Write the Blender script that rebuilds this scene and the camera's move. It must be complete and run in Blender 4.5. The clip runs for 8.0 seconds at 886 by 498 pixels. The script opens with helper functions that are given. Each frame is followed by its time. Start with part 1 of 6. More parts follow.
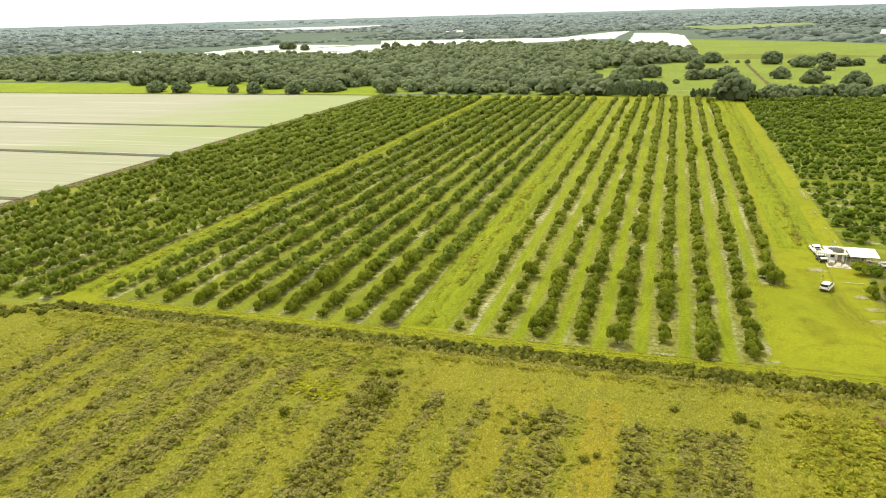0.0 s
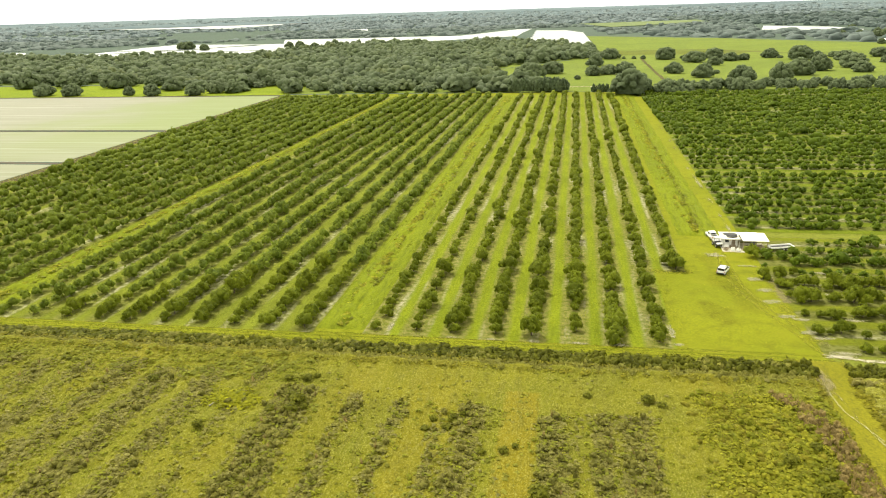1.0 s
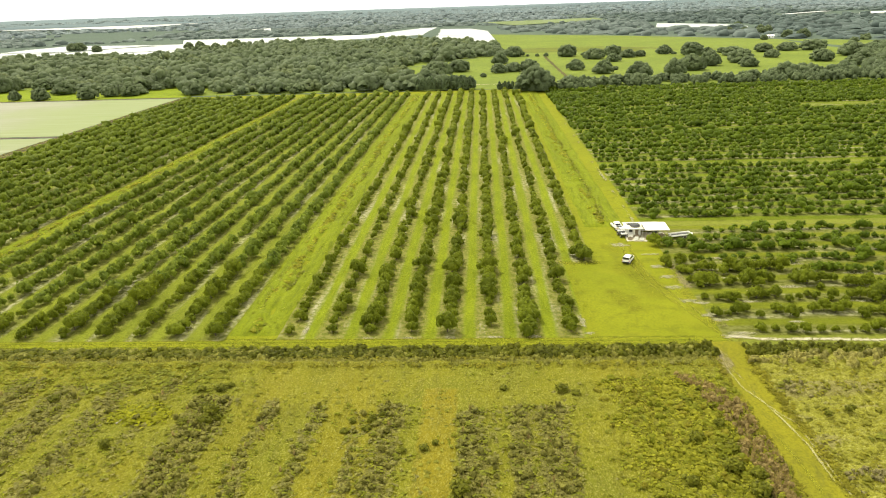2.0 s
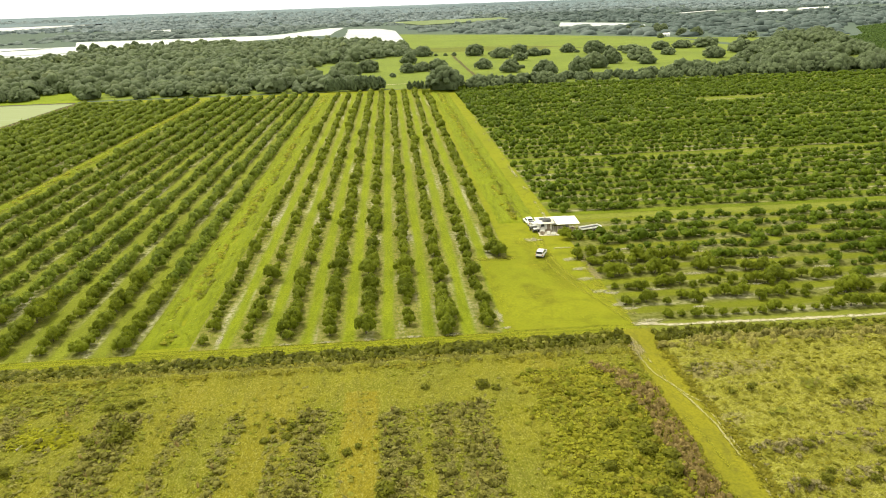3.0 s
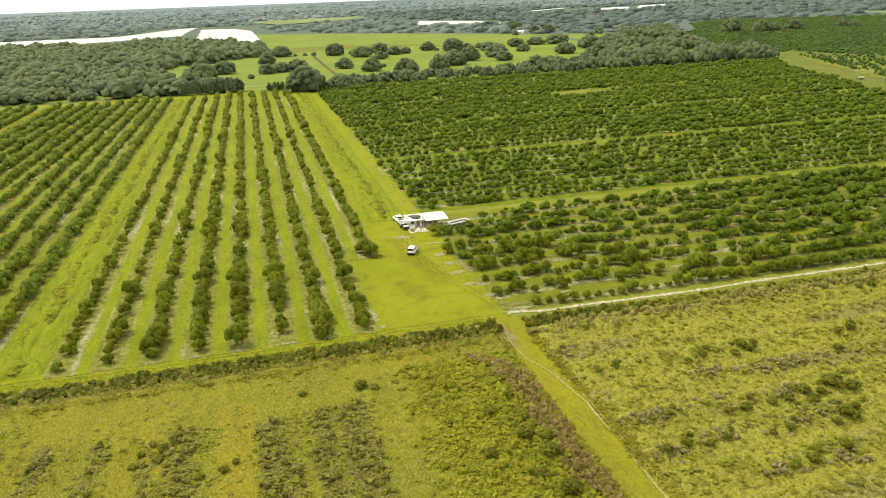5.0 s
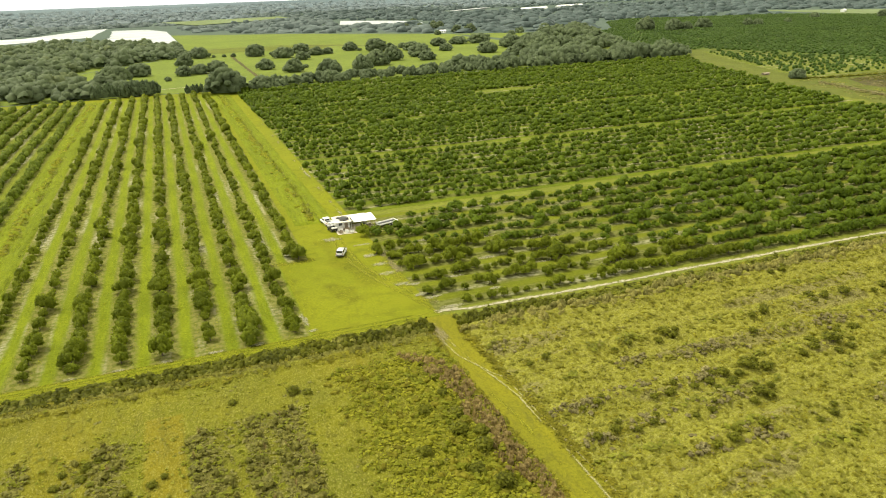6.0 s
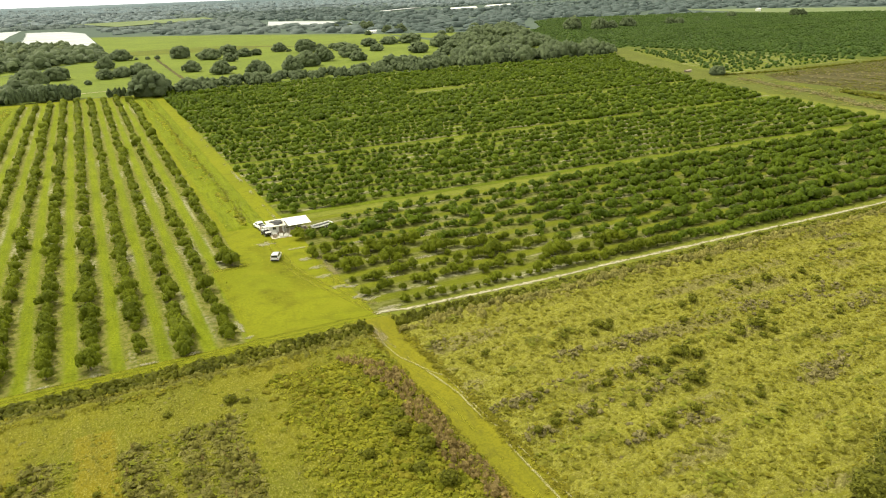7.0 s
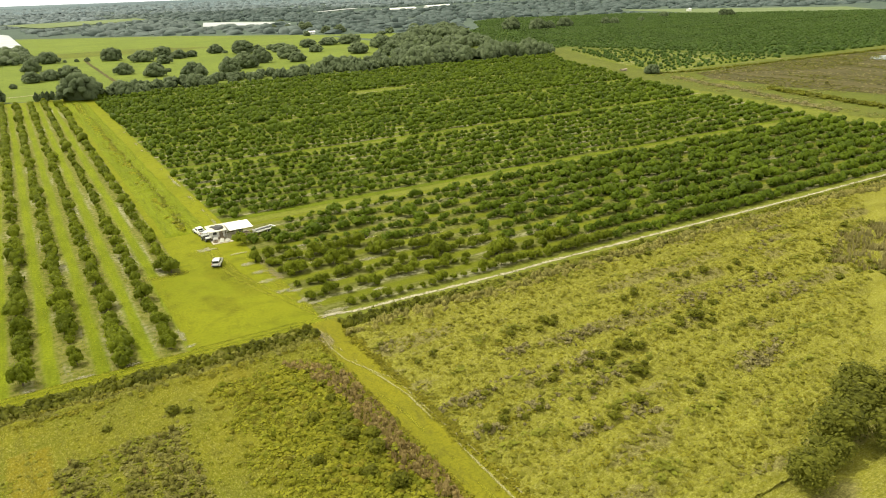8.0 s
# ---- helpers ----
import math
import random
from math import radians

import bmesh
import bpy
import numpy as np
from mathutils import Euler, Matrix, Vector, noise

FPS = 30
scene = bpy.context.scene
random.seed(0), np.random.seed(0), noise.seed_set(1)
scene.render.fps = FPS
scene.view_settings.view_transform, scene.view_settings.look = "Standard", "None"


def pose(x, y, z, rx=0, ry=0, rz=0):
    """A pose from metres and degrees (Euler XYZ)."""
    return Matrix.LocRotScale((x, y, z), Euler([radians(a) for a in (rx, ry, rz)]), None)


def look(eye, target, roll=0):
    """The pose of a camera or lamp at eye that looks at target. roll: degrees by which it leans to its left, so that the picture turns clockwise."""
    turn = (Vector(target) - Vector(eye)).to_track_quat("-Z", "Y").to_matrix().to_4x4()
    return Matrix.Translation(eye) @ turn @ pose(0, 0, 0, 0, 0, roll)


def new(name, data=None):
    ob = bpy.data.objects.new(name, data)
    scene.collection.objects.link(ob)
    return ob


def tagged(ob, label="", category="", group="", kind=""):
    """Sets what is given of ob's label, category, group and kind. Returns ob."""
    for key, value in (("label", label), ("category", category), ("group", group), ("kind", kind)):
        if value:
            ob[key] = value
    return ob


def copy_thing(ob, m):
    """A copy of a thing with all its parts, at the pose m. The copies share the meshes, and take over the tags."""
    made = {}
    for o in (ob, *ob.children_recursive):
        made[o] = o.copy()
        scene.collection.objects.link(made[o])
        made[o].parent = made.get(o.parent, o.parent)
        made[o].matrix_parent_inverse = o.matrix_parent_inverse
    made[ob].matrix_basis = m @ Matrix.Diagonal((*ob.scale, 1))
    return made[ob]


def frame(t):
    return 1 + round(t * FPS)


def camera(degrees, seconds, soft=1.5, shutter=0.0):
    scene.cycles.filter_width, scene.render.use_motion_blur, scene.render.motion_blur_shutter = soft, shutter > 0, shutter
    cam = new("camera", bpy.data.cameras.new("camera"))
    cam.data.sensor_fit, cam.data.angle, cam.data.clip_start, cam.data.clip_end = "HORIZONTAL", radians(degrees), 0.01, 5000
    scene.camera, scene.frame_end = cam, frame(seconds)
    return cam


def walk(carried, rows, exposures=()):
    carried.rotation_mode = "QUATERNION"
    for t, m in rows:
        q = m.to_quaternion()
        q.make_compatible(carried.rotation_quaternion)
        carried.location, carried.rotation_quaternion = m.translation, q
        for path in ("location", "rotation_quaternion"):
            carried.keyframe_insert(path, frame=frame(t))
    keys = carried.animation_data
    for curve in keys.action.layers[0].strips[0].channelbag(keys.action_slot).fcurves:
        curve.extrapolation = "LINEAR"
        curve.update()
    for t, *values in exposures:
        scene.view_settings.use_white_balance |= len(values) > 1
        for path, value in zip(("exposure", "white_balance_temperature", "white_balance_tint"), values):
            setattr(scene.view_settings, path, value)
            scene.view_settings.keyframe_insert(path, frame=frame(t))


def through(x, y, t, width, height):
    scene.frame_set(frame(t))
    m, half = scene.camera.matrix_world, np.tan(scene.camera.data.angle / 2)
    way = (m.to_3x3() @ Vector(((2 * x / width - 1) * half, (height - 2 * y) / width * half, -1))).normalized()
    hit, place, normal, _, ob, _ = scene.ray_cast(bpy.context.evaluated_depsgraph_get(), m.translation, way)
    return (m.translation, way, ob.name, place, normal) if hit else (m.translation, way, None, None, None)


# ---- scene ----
# ================= camera =================
cam = camera(62.88, 8.0, soft=1.05)
PATH = [
    (0.0, 0.0, 0.0, 59.738, 17.612, -17.96, -1.584),
    (0.5, 0.092, -0.038, 59.819, 14.014, -18.138, -1.636),
    (1.0, 0.182, -0.04, 59.89, 10.465, -18.282, -1.734),
    (1.5, 0.346, -0.055, 59.916, 6.963, -18.425, -1.789),
    (2.0, 0.518, -0.071, 59.933, 3.373, -18.575, -1.842),
    (3.5, 0.815, 0.089, 59.897, -6.519, -18.938, -1.96),
    (4.0, 0.981, 0.092, 59.893, -8.977, -19.031, -2.009),
    (4.5, 1.103, 0.064, 59.883, -11.403, -19.119, -2.057),
    (6.0, 1.305, -0.19, 59.961, -19.987, -19.443, -2.074),
    (6.5, 1.374, -0.213, 59.961, -22.744, -19.539, -2.128),
    (7.0, 1.451, -0.211, 59.931, -25.226, -19.616, -2.126),
    (7.5, 1.453, -0.169, 59.924, -27.555, -19.682, -2.095),
    (8.0, 1.571, -0.157, 59.89, -29.806, -19.736, -2.065),
]
walk(cam, [(t, pose(x, y, z, 90 + pitch, 0, yaw) @ pose(0, 0, 0, 0, 0, roll)) for t, x, y, z, yaw, pitch, roll in PATH],
     exposures=((0.0, 0.83), (4.0, 0.71), (8.0, 0.60)))

# ================= world and sun =================
SUN_LEFT, SUN_UP = 40.0, 55.0   # degrees left of +y, degrees above the horizon
world = bpy.data.worlds.new("sky")
scene.world = world
world.use_nodes = True
wn = world.node_tree
sky = wn.nodes.new("ShaderNodeTexSky")
sky.sky_type = "NISHITA"
sky.sun_disc = False
sky.sun_elevation, sky.sun_rotation = radians(SUN_UP), radians(-SUN_LEFT)
sky.air_density, sky.dust_density, sky.ozone_density = 1.0, 0.6, 1.0
# thin bright cloud over most of the sky
cloud = wn.nodes.new("ShaderNodeTexNoise")
cloud.inputs["Scale"].default_value, cloud.inputs["Detail"].default_value = 2.2, 6.0
spread = wn.nodes.new("ShaderNodeMapRange")
spread.inputs[1].default_value, spread.inputs[2].default_value, spread.inputs[3].default_value, spread.inputs[4].default_value = 0.3, 0.65, 0.7, 0.97
veil = wn.nodes.new("ShaderNodeMix")
veil.data_type = "RGBA"
wn.links.new(cloud.outputs["Fac"], spread.inputs[0])
where = wn.nodes.new("ShaderNodeTexCoord")
apart = wn.nodes.new("ShaderNodeSeparateXYZ")
lift = wn.nodes.new("ShaderNodeMapRange")
lift.inputs[1].default_value, lift.inputs[2].default_value = 0.0, 0.25
tone = wn.nodes.new("ShaderNodeMix")
tone.data_type = "RGBA"
tone.inputs[6].default_value, tone.inputs[7].default_value = (6.3, 6.7, 6.8, 1), (8.6, 8.2, 6.3, 1)
wn.links.new(where.outputs["Generated"], apart.inputs[0])
wn.links.new(apart.outputs[2], lift.inputs[0])
wn.links.new(lift.outputs[0], tone.inputs[0])
wn.links.new(tone.outputs[2], veil.inputs[7])
wn.links.new(spread.outputs[0], veil.inputs[0])
wn.links.new(sky.outputs["Color"], veil.inputs[6])
wn.links.new(veil.outputs[2], wn.nodes["Background"].inputs["Color"])
wn.nodes["Background"].inputs["Strength"].default_value = 0.15
sun = new("sun", bpy.data.lights.new("sun", "SUN"))
sun.data.energy, sun.data.angle, sun.data.color = 3.0, radians(0.6), (1.0, 0.955, 0.78)
a, e = radians(SUN_LEFT), radians(SUN_UP)
sun.matrix_world = look((0, 0, 0), (math.sin(a) * math.cos(e), -math.cos(a) * math.cos(e), -math.sin(e)))


# ================= materials =================
class Mat:
    """A node material under construction; P is the shading point in the world."""

    def __init__(self, name, rough=0.9, spec=0.2):
        self.m = bpy.data.materials.new(name)
        self.m.use_nodes = True
        self.t = self.m.node_tree
        self.b = self.t.nodes["Principled BSDF"]
        self.out = self.t.nodes["Material Output"]
        self.b.inputs["Roughness"].default_value = rough
        self.b.inputs["Specular IOR Level"].default_value = spec
        self.geo = self.t.nodes.new("ShaderNodeNewGeometry")
        self.P = self.geo.outputs["Position"]

    def link(self, a, b):
        self.t.links.new(a, b)

    def put(self, node, key, v):
        if isinstance(v, (int, float)):
            node.inputs[key].default_value = v
        elif isinstance(v, tuple):
            node.inputs[key].default_value = (*v, 1.0) if len(v) == 3 and node.inputs[key].type == "RGBA" else v
        else:
            self.link(v, node.inputs[key])

    def math(self, op, a, b=0.0, c=0.0):
        n = self.t.nodes.new("ShaderNodeMath")
        n.operation = op
        for i, v in enumerate((a, b, c)):
            self.put(n, i, v)
        return n.outputs[0]

    def noise(self, scale, detail=3.0, stretch=None, rough=0.55, dist=0.0):
        n = self.t.nodes.new("ShaderNodeTexNoise")
        n.inputs["Scale"].default_value, n.inputs["Detail"].default_value = scale, detail
        n.inputs["Roughness"].default_value, n.inputs["Distortion"].default_value = rough, dist
        if stretch:
            mp = self.t.nodes.new("ShaderNodeMapping")
            mp.inputs["Scale"].default_value = stretch
            self.link(self.P, mp.inputs["Vector"])
            self.link(mp.outputs[0], n.inputs["Vector"])
        else:
            self.link(self.P, n.inputs["Vector"])
        return n.outputs["Fac"]

    def step(self, v, lo, hi):
        n = self.t.nodes.new("ShaderNodeMapRange")
        n.interpolation_type = "SMOOTHSTEP"
        self.put(n, 0, v)
        n.inputs[1].default_value, n.inputs[2].default_value = lo, hi
        return n.outputs[0]

    def mix(self, f, a, b):
        n = self.t.nodes.new("ShaderNodeMix")
        n.data_type = "RGBA"
        self.put(n, 0, f)
        self.put(n, 6, a)
        self.put(n, 7, b)
        return n.outputs[2]

    def xyz(self):
        n = self.t.nodes.new("ShaderNodeSeparateXYZ")
        self.link(self.P, n.inputs[0])
        return n.outputs

    def bump(self, h, dist=0.05, strength=0.6):
        n = self.t.nodes.new("ShaderNodeBump")
        n.inputs["Distance"].default_value, n.inputs["Strength"].default_value = dist, strength
        self.link(h, n.inputs["Height"])
        self.link(n.outputs[0], self.b.inputs["Normal"])

    def colour(self, c):
        self.put(self.b, "Base Color", c)
        return self

    def through_light(self, c, amount):
        """Leaves let some light through."""
        tr = self.t.nodes.new("ShaderNodeBsdfTranslucent")
        mx = self.t.nodes.new("ShaderNodeMixShader")
        self.put(tr, "Color", c)
        mx.inputs[0].default_value = amount
        self.link(self.b.outputs[0], mx.inputs[1])
        self.link(tr.outputs[0], mx.inputs[2])
        self.link(mx.outputs[0], self.out.inputs["Surface"])


def grass_mat(name, light, mid, dark, big=0.05, stretch=None, bump=0.08, spots=None):
    m = Mat(name, 0.95, 0.06)
    c = m.mix(m.step(m.noise(big, 4, stretch), 0.35, 0.65), light, mid)
    c = m.mix(m.step(m.noise(big * 9, 4, stretch, dist=0.4), 0.45, 0.75), c, dark)
    f = m.noise(2.3, 5, rough=0.7)
    c = m.mix(m.math("MULTIPLY", m.step(f, 0.35, 0.75), 0.55), c, tuple(v * 0.45 for v in dark))
    if spots:
        c = m.mix(m.math("MULTIPLY", m.step(m.noise(big * 2, 5), 0.5, 0.7), 0.7), c, spots)
    m.colour(c)
    m.bump(f, bump, 0.8)
    return m.m


def leaf_mat(name, light, dark, big=0.12, through=0.25, rough=0.6, other=None, other_scale=0.012, vary=0.5, grain=1.7, relief=0.3):
    m = Mat(name, rough, 0.1)
    c = m.mix(m.step(m.noise(big, 3), 0.35, 0.65), dark, light)
    if other:
        c = m.mix(m.math("MULTIPLY", m.step(m.noise(other_scale, 3), 0.5, 0.68), 0.8), c, other)
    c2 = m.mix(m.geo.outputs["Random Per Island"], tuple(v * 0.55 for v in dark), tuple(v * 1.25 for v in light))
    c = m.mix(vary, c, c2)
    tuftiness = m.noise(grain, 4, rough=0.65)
    # Low spots of the bump painted darker, as shade between leaf clumps.
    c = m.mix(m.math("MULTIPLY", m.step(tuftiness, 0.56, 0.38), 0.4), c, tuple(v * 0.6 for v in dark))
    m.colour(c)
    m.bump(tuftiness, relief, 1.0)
    if through:
        m.through_light(c, through)
    return m.m


def plain_mat(name, c, rough=0.6, spec=0.4, metal=0.0, dirt=None, scale=1.5):
    m = Mat(name, rough, spec)
    m.b.inputs["Metallic"].default_value = metal
    d = dirt or tuple(v * 0.7 for v in c)
    m.colour(m.mix(m.math("MULTIPLY", m.step(m.noise(scale, 5), 0.45, 0.75), 0.6), c, d))
    return m.m


def grove_floor_mat(name, axis, origin, pitch, grass, grass2, soil, sand, wide=1.5, bare=0.55):
    """Mown alleys between bare strips under the trees."""
    m = Mat(name, 0.95, 0.06)
    v = m.xyz()[axis]
    stretch = (1.0, 0.12, 1.0) if axis == 0 else (0.12, 1.0, 1.0)
    u = m.math("SUBTRACT", v, origin)
    u = m.math("DIVIDE", u, pitch)
    u = m.math("SUBTRACT", u, m.math("ROUND", u))
    d = m.math("MULTIPLY", m.math("ABSOLUTE", u), pitch)
    d = m.math("ADD", d, m.math("MULTIPLY", m.math("SUBTRACT", m.noise(0.35, 4, stretch), 0.5), 1.6))
    strip = m.math("SUBTRACT", 1.0, m.step(d, wide - 0.6, wide + 0.7))
    g = m.mix(m.step(m.noise(0.06, 4), 0.35, 0.65), grass, grass2)
    g = m.mix(m.math("MULTIPLY", m.step(m.noise(1.3, 4, stretch), 0.42, 0.66), 0.45), g, tuple(q * 0.72 for q in grass2))
    f = m.noise(1.7, 6, rough=0.75)
    g = m.mix(m.math("MULTIPLY", m.step(f, 0.42, 0.66), 0.5), g, tuple(q * 0.5 for q in grass2))
    s = m.mix(m.step(m.noise(0.25, 5, stretch), bare, bare + 0.17), soil, sand)
    s = m.mix(m.math("MULTIPLY", m.step(m.noise(0.9, 4), 0.42, 0.6), 0.7), s, tuple(q * 0.55 for q in grass2))
    m.colour(m.mix(strip, g, s))
    m.bump(f, 0.4, 1.0)
    return m.m


def sandy_mat(name, light, dark, amount):
    """Bare ground that breaks up into the grass where the attribute "cover" runs out."""
    m = Mat(name, 0.95, 0.1)
    at = m.t.nodes.new("ShaderNodeAttribute")
    at.attribute_name = "cover"
    k = m.math("MULTIPLY_ADD", m.math("SUBTRACT", m.noise(1.1, 6, rough=0.8), 0.5), 2.6, m.math("MULTIPLY", at.outputs["Fac"], 0.85))
    f = m.noise(2.6, 5, rough=0.7)
    m.colour(m.mix(m.step(f, 0.35, 0.7), light, dark))
    m.bump(f, 0.04, 0.5)
    clear = m.t.nodes.new("ShaderNodeBsdfTransparent")
    mx = m.t.nodes.new("ShaderNodeMixShader")
    m.link(m.math("MULTIPLY", m.step(k, 0.2, 0.95), amount), mx.inputs[0])
    m.link(clear.outputs[0], mx.inputs[1])
    m.link(m.b.outputs[0], mx.inputs[2])
    m.link(mx.outputs[0], m.out.inputs["Surface"])
    return m.m


def rough_field_mat(name, streak, grass, grass2, dull, weeds, pale, flecks=0.3, golden=(0.205, 0.172, 0.008), mown=None):
    """Tussocky grass; the attribute "weedy" says where the old strips carry grey-brown weeds."""
    m = Mat(name, 0.95, 0.06)
    at = m.t.nodes.new("ShaderNodeAttribute")
    at.attribute_name = "weedy"
    c = m.mix(m.step(m.noise(0.07, 4), 0.35, 0.65), grass, grass2)
    c = m.mix(m.math("MULTIPLY", m.step(m.noise(0.045, 3, streak), 0.5, 0.7), 0.5), c, golden)
    c = m.mix(m.math("MULTIPLY", m.step(m.noise(0.32, 5, rough=0.7), 0.5, 0.7), 0.25), c, dull)
    if mown:
        x, y = m.xyz()[0], m.xyz()[1]
        wob = m.math("MULTIPLY", m.math("SUBTRACT", m.noise(0.5, 3), 0.5), 1.6)
        x = m.math("ADD", x, wob)
        inner = m.math("MULTIPLY", m.step(x, mown[0] - 0.5, mown[0] + 0.5), m.step(x, mown[1] + 0.5, mown[1] - 0.5))
        c = m.mix(m.math("MULTIPLY", m.math("MULTIPLY", inner, m.step(y, mown[2] + 0.5, mown[2] - 0.5)), 0.75), c, golden)
    edge = m.math("ADD", at.outputs["Fac"], m.math("MULTIPLY", m.math("SUBTRACT", m.noise(0.8, 5, rough=0.7), 0.5), 0.9))
    c = m.mix(m.math("MULTIPLY", m.step(edge, 0.25, 0.6), 0.7), c, weeds)
    c = m.mix(m.math("MULTIPLY", m.step(m.noise(0.9, 4, streak, 0.6), 0.5, 0.66), 0.35), c, dull)
    clump = m.noise(1.1, 5, rough=0.7, dist=0.4)
    c = m.mix(m.math("MULTIPLY", m.step(clump, 0.48, 0.68), 0.25), c, tuple(v * 0.6 for v in dull))
    grainy = tuple(0.55 if v < 1 else 1.0 for v in streak)
    c = m.mix(m.math("MULTIPLY", m.step(m.noise(2.6, 4, grainy, rough=0.7), 0.5, 0.66), 0.5), c, pale)
    fine = m.noise(4.2, 4, grainy, 0.75)
    # Flecks follow the bump: pale straw on highs, painted shade in lows.
    c = m.mix(m.math("MULTIPLY", m.step(fine, 0.52, 0.64), flecks), c, (0.40, 0.385, 0.12))
    c = m.mix(m.math("MULTIPLY", m.step(fine, 0.48, 0.38), flecks), c, tuple(v * 0.38 for v in dull))
    m.colour(c)
    m.bump(fine, 0.3, 1.0)
    return m.m


GRASS = grass_mat("mown grass", (0.176, 0.188, 0.009), (0.146, 0.164, 0.008), (0.118, 0.128, 0.008), 0.035, bump=0.2, spots=(0.170, 0.172, 0.010))
PASTURE = grass_mat("pasture grass", (0.150, 0.188, 0.030), (0.122, 0.158, 0.026), (0.100, 0.130, 0.022), 0.016)
# Far scrub: haze put into the base colour as a grey-blue tint.
FAR_GROUND = grass_mat("haze-tinted distant scrub", (0.082, 0.110, 0.085), (0.069, 0.095, 0.074), (0.058, 0.080, 0.064), 0.006)
# Far field greens paled in the colour itself to show haze.
PALE_FIELD = grass_mat("haze-paled field", (0.162, 0.201, 0.096), (0.135, 0.171, 0.075), (0.114, 0.141, 0.060), 0.006)
ROUGH_FIELD = rough_field_mat("rough field grass", (1.0, 0.15, 1.0), (0.150, 0.146, 0.010), (0.120, 0.126, 0.010), (0.096, 0.092, 0.017), (0.096, 0.083, 0.030), (0.180, 0.172, 0.030), 0.35, (0.180, 0.146, 0.010), (-9.3, -3.9, 105.0))
ROUGH_EAST = rough_field_mat("tussocky field grass", (0.15, 1.0, 1.0), (0.204, 0.200, 0.024), (0.186, 0.184, 0.022), (0.152, 0.142, 0.032), (0.160, 0.138, 0.060), (0.250, 0.238, 0.072), 0.42, (0.206, 0.188, 0.024))
TRACK = grass_mat("track grass", (0.174, 0.164, 0.011), (0.148, 0.146, 0.011), (0.118, 0.114, 0.013), 0.12, (1.0, 0.3, 1.0), 0.2)
DRY_PASTURE = grass_mat("dry pasture", (0.132, 0.147, 0.021), (0.099, 0.117, 0.017), (0.072, 0.084, 0.014), 0.03)
DULL = grass_mat("dull orchard grass", (0.158, 0.174, 0.024), (0.130, 0.146, 0.020), (0.100, 0.112, 0.015), 0.06, bump=0.15)
SCRUBLAND = grass_mat("dull scrubby grassland", (0.112, 0.128, 0.020), (0.090, 0.106, 0.017), (0.066, 0.078, 0.013), 0.06, bump=0.15)
SAND = sandy_mat("pale sand", (0.372, 0.342, 0.252), (0.264, 0.246, 0.144), 0.95)
RUT = sandy_mat("worn sandy grass", (0.320, 0.295, 0.150), (0.216, 0.205, 0.070), 0.65)
PATCH = sandy_mat("thin pale sand", (0.31, 0.29, 0.20), (0.20, 0.19, 0.10), 0.6)
SOIL = sandy_mat("bare brown soil", (0.22, 0.185, 0.105), (0.15, 0.13, 0.06), 0.6)
WORN = sandy_mat("worn yellow grass", (0.207, 0.201, 0.018), (0.162, 0.168, 0.011), 0.5)
TURNED = grass_mat("turned brown soil", (0.098, 0.082, 0.036), (0.074, 0.064, 0.026), (0.050, 0.054, 0.014), 0.07, (1, 0.1, 1))
FLOOR_W = dict(grass=(0.180, 0.214, 0.010), grass2=(0.144, 0.176, 0.009), soil=(0.168, 0.163, 0.044), sand=(0.300, 0.282, 0.178), wide=2.6, bare=0.52)
FLOOR_M = dict(grass=(0.170, 0.194, 0.018), grass2=(0.136, 0.158, 0.015), soil=(0.146, 0.152, 0.032), sand=(0.290, 0.278, 0.165), wide=2.2, bare=0.5)
FLOOR_R = dict(grass=(0.134, 0.166, 0.010), grass2=(0.098, 0.126, 0.009), soil=(0.124, 0.132, 0.030), sand=(0.290, 0.274, 0.160), wide=1.9, bare=0.48)
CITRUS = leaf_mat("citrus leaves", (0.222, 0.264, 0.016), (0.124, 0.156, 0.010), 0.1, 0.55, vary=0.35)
# Western blocks: younger trees, leaf colour also lightened to paint haze there.
CITRUS_YOUNG = leaf_mat("young citrus leaves, haze-lightened", (0.210, 0.264, 0.026), (0.118, 0.164, 0.017), 0.16, 0.55, vary=0.35, other=(0.255, 0.300, 0.036), other_scale=0.3)
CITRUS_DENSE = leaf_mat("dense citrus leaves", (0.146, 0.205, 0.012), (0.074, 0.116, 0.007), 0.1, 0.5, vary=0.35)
# Distant grove bluer than the near leaves: haze mixed into the colour.
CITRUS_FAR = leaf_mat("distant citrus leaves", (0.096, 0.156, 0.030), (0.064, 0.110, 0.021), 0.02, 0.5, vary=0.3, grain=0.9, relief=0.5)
# Oaks: their own grey-green, lifted and blued further to paint haze.
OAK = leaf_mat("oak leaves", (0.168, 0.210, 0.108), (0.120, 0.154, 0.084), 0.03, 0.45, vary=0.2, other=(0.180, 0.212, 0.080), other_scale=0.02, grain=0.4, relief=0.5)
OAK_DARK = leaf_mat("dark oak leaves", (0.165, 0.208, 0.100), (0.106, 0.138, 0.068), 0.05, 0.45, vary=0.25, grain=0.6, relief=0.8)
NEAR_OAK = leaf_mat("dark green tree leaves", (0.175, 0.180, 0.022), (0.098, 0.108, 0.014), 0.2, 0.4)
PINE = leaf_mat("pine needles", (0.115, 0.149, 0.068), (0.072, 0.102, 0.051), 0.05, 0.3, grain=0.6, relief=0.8)
